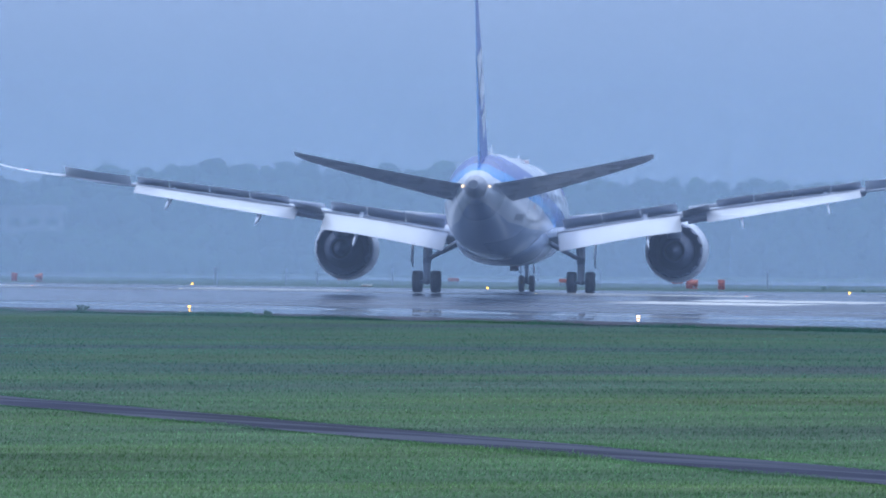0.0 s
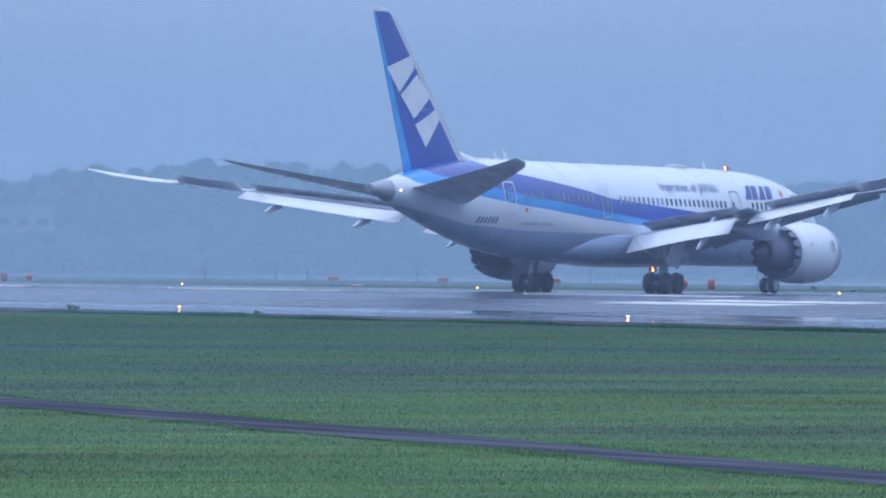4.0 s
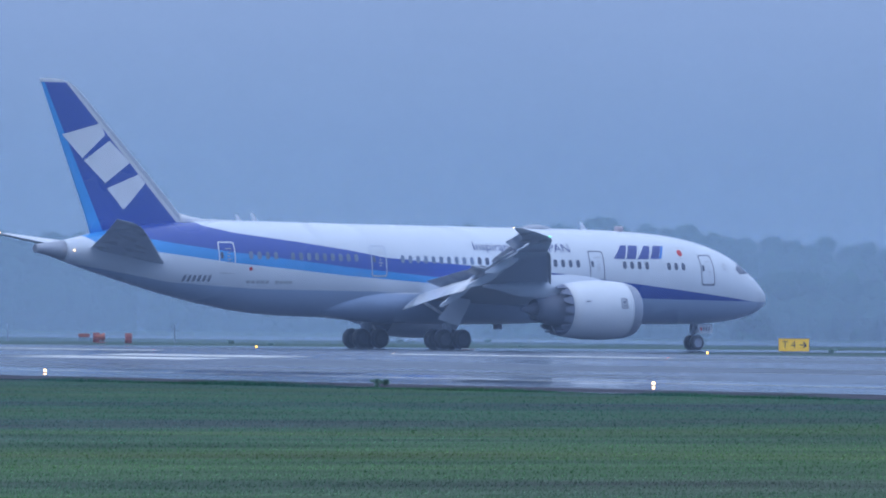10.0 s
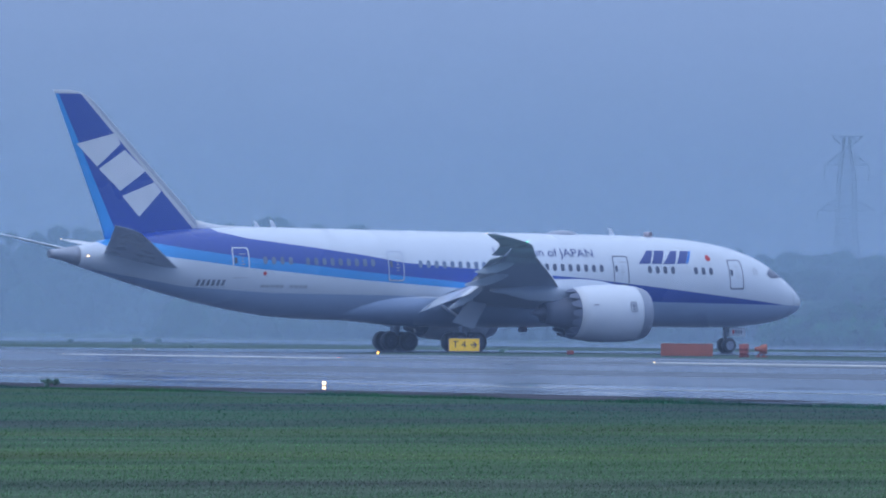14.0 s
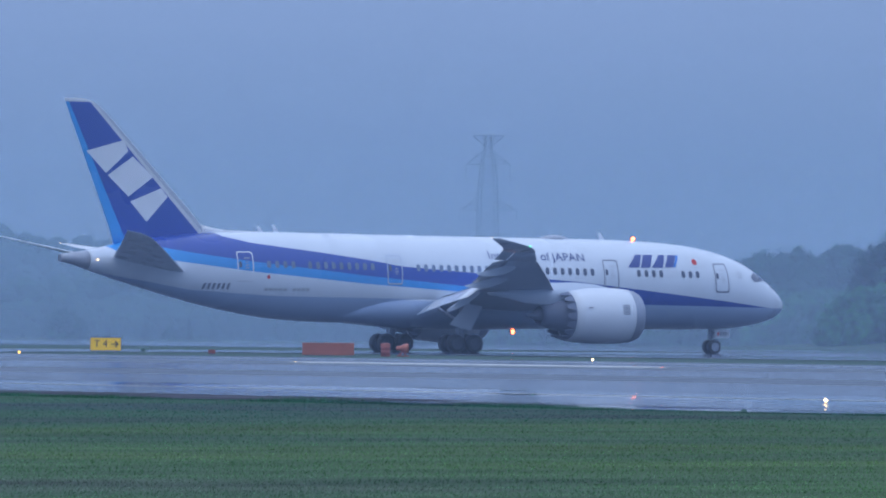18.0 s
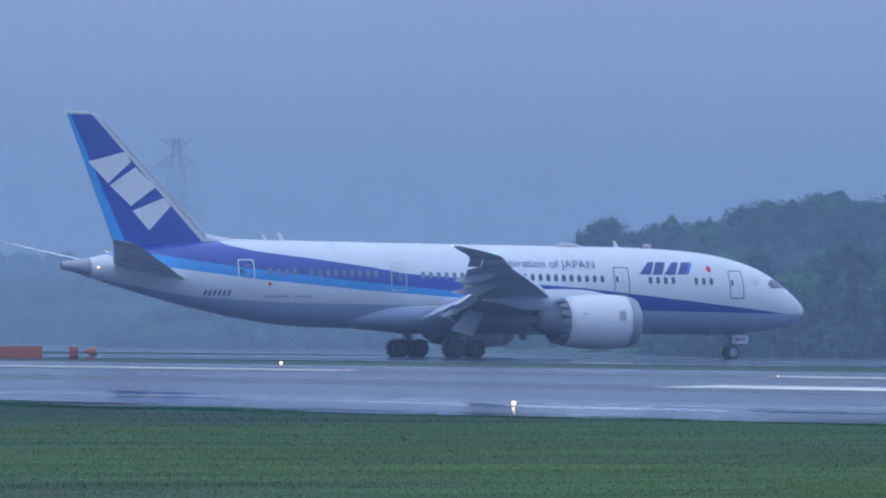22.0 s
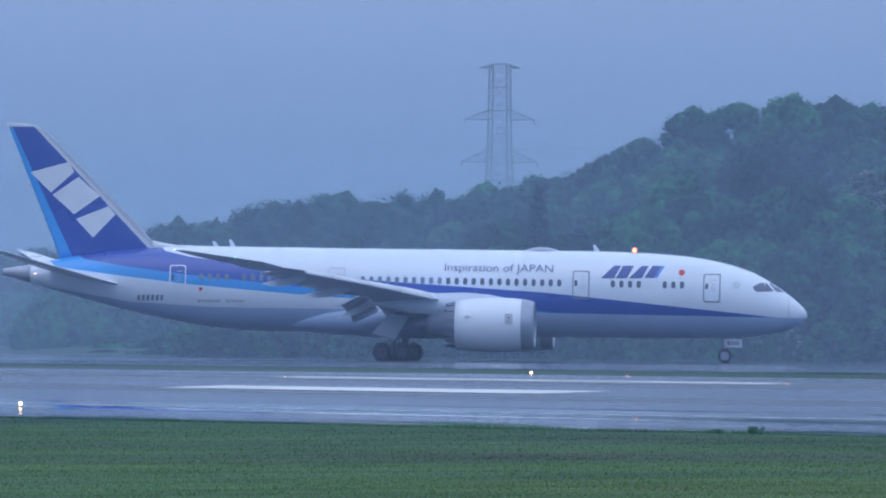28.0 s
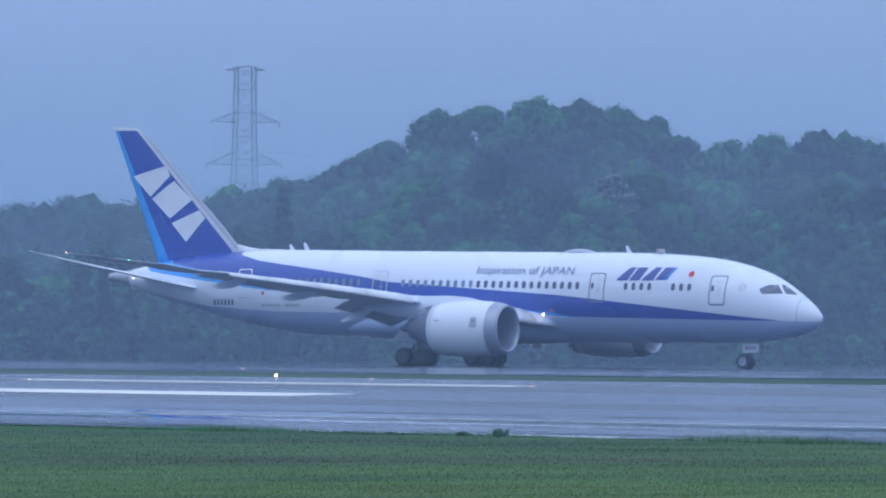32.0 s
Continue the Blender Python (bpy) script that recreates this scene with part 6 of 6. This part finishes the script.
tagged(part("path", bm, PATH, smooth=True), "narrow wet dark paved path through the grass", "path", kind="structure")


def grass_mesh(name, seed, count, pans, nearest, limit, tall, material, label):
    """Blades strewn over the turf, thinner on the ground the farther off they stand."""
    g = np.random.default_rng(seed)
    pan = np.radians(pans[0] + (pans[1] - pans[0]) * g.random(count))
    far = np.minimum(limit / np.cos(pan), 420.0)
    r = 1 / (1 / nearest + (1 / far - 1 / nearest) * g.random(count) ** 0.9)
    x, y = r * np.sin(pan), r * np.cos(pan)
    mid = 40.55 - 0.1185 * (x + 102.0)
    keep = np.abs(y - mid) > 0.95 + 0.25 * g.random(count)
    x, y, r = x[keep], y[keep], r[keep]
    k = len(x)
    lumps = 1.0 + 0.3 * np.sin(x * 2.1 + 3 * np.sin(y * 0.4)) * np.sin(y * 0.7 + x * 0.5)
    h = tall * (0.5 + 0.9 * g.random(k)) * lumps
    w = 0.000045 * r + 0.003
    a = g.random(k) * np.pi
    lean = g.normal(size=(k, 2)) * (h * 0.45)[:, None] + np.array([0.25, 0.1]) * h[:, None]
    z = np.full(k, -0.155)
    dx, dy = np.cos(a) * w, np.sin(a) * w
    q = np.stack([np.stack([x - dx, y - dy, z], 1), np.stack([x + dx, y + dy, z], 1), np.stack([x + lean[:, 0], y + lean[:, 1], z + h], 1)], 1).reshape(-1, 3)
    f = np.arange(3 * k).reshape(-1, 3)
    me = bpy.data.meshes.new(name)
    me.vertices.add(3 * k)
    me.vertices.foreach_set("co", q.ravel())
    me.loops.add(3 * k)
    me.loops.foreach_set("vertex_index", f.ravel())
    me.polygons.add(k)
    me.polygons.foreach_set("loop_start", np.arange(0, 3 * k, 3))
    me.update(calc_edges=True)
    return tagged(part(name, me, material), label, "grass", kind="stuff")


grass_mesh("grass", 8, 620000, (-72.5, -46.0), 62.0, 127.6, 0.036, BLADE, "short wet blades of airfield grass")


def edge_grass(name, seed, count, x0, x1, where, low, tall, spread, material, label):
    """Longer tufts that lean over a paved edge."""
    g = np.random.default_rng(seed)
    x = x0 + (x1 - x0) * g.random(count)
    clump = 0.5 + 0.5 * np.sin(x * 0.31 + 2 * np.sin(x * 0.083)) * np.sin(x * 0.127 + 1)
    y = where(x) + spread * g.normal(size=count) * (0.4 + clump)
    h = (low + tall * clump ** 2) * (0.4 + 0.8 * g.random(count))
    a = g.random(count) * np.pi
    w = 0.008
    z = np.full(count, -0.155)
    lean = g.normal(size=(count, 2)) * (h * 0.4)[:, None]
    q = np.stack([np.stack([x - np.cos(a) * w, y - np.sin(a) * w, z], 1), np.stack([x + np.cos(a) * w, y + np.sin(a) * w, z], 1), np.stack([x + lean[:, 0], y + lean[:, 1], z + h], 1)], 1).reshape(-1, 3)
    me = bpy.data.meshes.new(name)
    me.from_pydata(q.tolist(), [], np.arange(3 * count).reshape(-1, 3).tolist())
    return tagged(part(name, me, material), label, "grass", kind="stuff")


edge_grass("edge_grass", 18, 80000, -420, -70, lambda x: 127.2 + 0.35 * np.sin(x * 0.2), 0.05, 0.22, 0.45, BLADE, "longer wet grass tufts along the pavement edge")
for side_of in (-1, 1):
    edge_grass("path_grass", 19, 45000, -250, -50, lambda x: 40.55 - 0.1185 * (x + 102.0) - 1.03 * side_of + 0.12 * np.sin(x * 0.7 + side_of), 0.03, 0.05, 0.12, BLADE, "grass growing over the edge of the path")


def weed(seed, x, y, size):
    g = np.random.default_rng(seed)
    e = tagged(empty("weed", pose(x, y, level(y))), "tuft of tall weeds at the pavement edge", "weed", "weeds along the edge")
    bm = bmesh.new()
    for i in range(9):
        a, l = g.random() * 6.28, size * (0.5 + 0.6 * g.random())
        tube(bm, (g.normal() * size * 0.5, g.normal() * size * 0.25, -0.02), (g.normal() * size * 0.8, g.normal() * size * 0.3, l * 0.9), 0.008, 0.004, 4)
    part("stalk", bm, WEED, e)
    puffs = [(g.normal() * size * 0.7, g.normal() * size * 0.3, size * (0.2 + 0.5 * g.random()), size * 0.22) for _ in range(12)]
    q, f, tone = leaf_cloud(g, puffs, 60, 0.05 * (0.6 + size), 0)
    part("leaves", cloud_mesh("leaves", q, f), WEED, e)
    return e


for i, (x, y, s) in enumerate(((-363.9, 129.5, 0.42), (-341.9, 130.9, 0.32), (-340.3, 129.3, 0.22), (-259.9, 127.7, 0.42), (-153.0, 127.0, 0.14), (-150.5, 126.2, 0.26), (-160.7, 127.2, 0.09), (-205.0, 127.2, 0.1), (-189.0, 127.2, 0.1))):
    weed(70 + i, x, y, s)
for i, (x, y, s) in enumerate(((-605, 299.1, 0.5), (-599.3, 302.7, 0.6), (-482.1, 247.8, 0.25), (-610.3, 308.3, 0.5), (-424.2, 240.0, 0.35), (-629.4, 320.1, 0.45), (-560, 262, 0.35), (-498, 236, 0.25))):
    weed(90 + i, x, y, s)


# ---- everything that moves ----
def motions():
    def at(x, y, heading):
        return pose(x, y, float(np.interp(y, [178, 211, 222, 262], [0.75, 0.68, 0.73, 0.70])), 0, 0, heading)
    track = [
        (0, at(-428.04, 179.06, 153.78)), (0.5, at(-431.00, 180.52, 150.95)), (1, at(-433.45, 181.89, 147.93)), (1.5, at(-435.06, 183.17, 144.77)),
        (2, at(-436.32, 184.50, 141.58)), (2.5, at(-437.60, 186.01, 138.37)), (4.5, at(-443.92, 194.78, 125.01)), (5, at(-444.93, 196.98, 122.07)),
        (5.5, at(-445.54, 199.11, 119.07)), (6, at(-445.95, 201.41, 116.02)), (6.5, at(-446.36, 203.64, 113.22)), (7, at(-446.75, 206.10, 110.60)),
        (7.5, at(-446.98, 208.61, 108.28)), (8, at(-447.31, 211.17, 106.02)), (8.5, at(-447.86, 214.03, 103.94)), (9, at(-448.65, 217.17, 102.05)),
        (9.5, at(-449.57, 220.41, 100.26)), (10, at(-450.52, 223.85, 98.73)), (10.5, at(-451.47, 227.33, 97.18)), (11, at(-452.24, 230.83, 95.67)),
        (11.5, at(-452.74, 234.33, 94.33)), (12, at(-453.06, 237.77, 93.14)), (12.5, at(-453.23, 241.15, 92.26)), (13, at(-453.24, 244.62, 91.48)),
        (13.5, at(-453.25, 248.06, 91.10)), (14, at(-453.29, 251.57, 90.80)), (14.5, at(-453.37, 255.05, 90.54)), (16.5, at(-453.31, 268.81, 89.78)),
        (17, at(-453.08, 272.35, 89.71)), (17.5, at(-453.02, 275.76, 89.56)), (18, at(-452.99, 279.25, 89.40)), (18.5, at(-452.98, 282.63, 88.98)),
        (19, at(-452.83, 286.02, 88.71)), (19.5, at(-452.61, 289.18, 87.96)), (20, at(-452.31, 292.38, 87.16)), (20.5, at(-452.20, 295.53, 85.96)),
        (21, at(-452.24, 298.85, 84.70)), (21.5, at(-452.37, 302.18, 83.09)), (22, at(-452.40, 305.48, 81.36)), (22.5, at(-452.38, 308.57, 79.08)),
        (23, at(-452.09, 311.61, 76.98)), (23.5, at(-451.64, 314.44, 74.59)), (24, at(-450.90, 317.15, 72.19)), (24.5, at(-449.91, 319.69, 69.30)),
        (26.5, at(-444.96, 329.91, 57.93)), (27, at(-443.64, 332.20, 54.44)), (27.5, at(-442.21, 334.58, 50.89)), (28, at(-440.41, 336.82, 47.67)),
        (28.5, at(-438.32, 338.74, 43.77)), (29, at(-435.72, 340.30, 40.31)), (29.5, at(-432.66, 341.42, 36.62)), (30, at(-429.40, 342.40, 32.59)),
        (30.5, at(-425.99, 343.18, 29.16)), (31, at(-422.51, 343.80, 25.70)), (31.5, at(-419.01, 344.31, 22.45)), (32, at(-415.54, 344.77, 19.45))]
    walk(plane, track)
    dist, gone = 0.0, [0.0]
    for (_, a), (_, b) in zip(track, track[1:]):
        dist += (b.translation - a.translation).length
        gone.append(dist)
    # the spoilers are stowed first, then the flaps come in a little
    out = [(0, 33), (9, 33), (17, 31), (21, 30), (24, 28), (28, 26), (32, 25)]
    outer = [(0, 26), (9.5, 26), (13, 18), (17, 13), (24, 12), (28, 11), (32, 10)]
    slats = [(0, 18), (10.4, 18), (12.5, 9), (17, 9), (24, 8), (28, 6), (32, 6)]
    brakes = [(0, 23), (8.5, 23), (10.2, 23), (11.0, 3), (11.4, 0), (32, 0)]
    for ob, kind, h, axis in MOVERS:
        rows = []
        for t, a in {"flap": out, "outer_flap": outer, "flaperon": [(t, 0.45 * a) for t, a in brakes], "spoiler": brakes, "aileron": [(t, 1.5 * a) for t, a in brakes], "slat": slats}[kind]:
            turn = Matrix.Rotation(radians(-a if kind in ("spoiler", "flaperon", "aileron") else a), 4, axis)
            slide = {"flap": Vector((-0.45 * a / 33, 0, -0.04 * a / 33)), "outer_flap": Vector((-0.45 * a / 33, 0, -0.04 * a / 33)), "flaperon": Vector((0, 0, 0)), "spoiler": Vector((0, 0, 0)), "aileron": Vector((0, 0, 0)), "slat": Vector((0.30 * a / 18, 0, -0.16 * a / 18))}[kind]
            rows.append((t, Matrix.Translation(h + slide) @ turn))
        walk(ob, rows)
    # beacons turn once in 1.4 s, aimed so that each flash faces the camera
    times = [m[0] for m in track]
    for lamp, place in BEACONS:
        rows = []
        for k in range(116):
            t = 32.0 * k / 115
            px, py = (float(np.interp(t, times, [m[1].translation[i] for m in track])) for i in (0, 1))
            heading = float(np.interp(t, times, [m[1].to_euler().z for m in track]))
            rows.append((t, Matrix.Translation(place) @ Matrix.Rotation(math.atan2(-py, -px) - math.pi / 2 - heading + 2 * math.pi * (t - 1.07) / 1.415, 4, "Z")))
        walk(lamp, rows)
    # wheels roll with the distance covered
    for tyre, r in ROLL:
        spot = tyre.location.copy()
        count = int(dist / r / 1.3) + 1
        rows = []
        for k in range(count + 1):
            d = dist * k / count
            rows.append((float(np.interp(d, gone, times)), Matrix.Translation(spot) @ Matrix.Rotation(d / r, 4, "Y")))
        walk(tyre, rows)


motions()
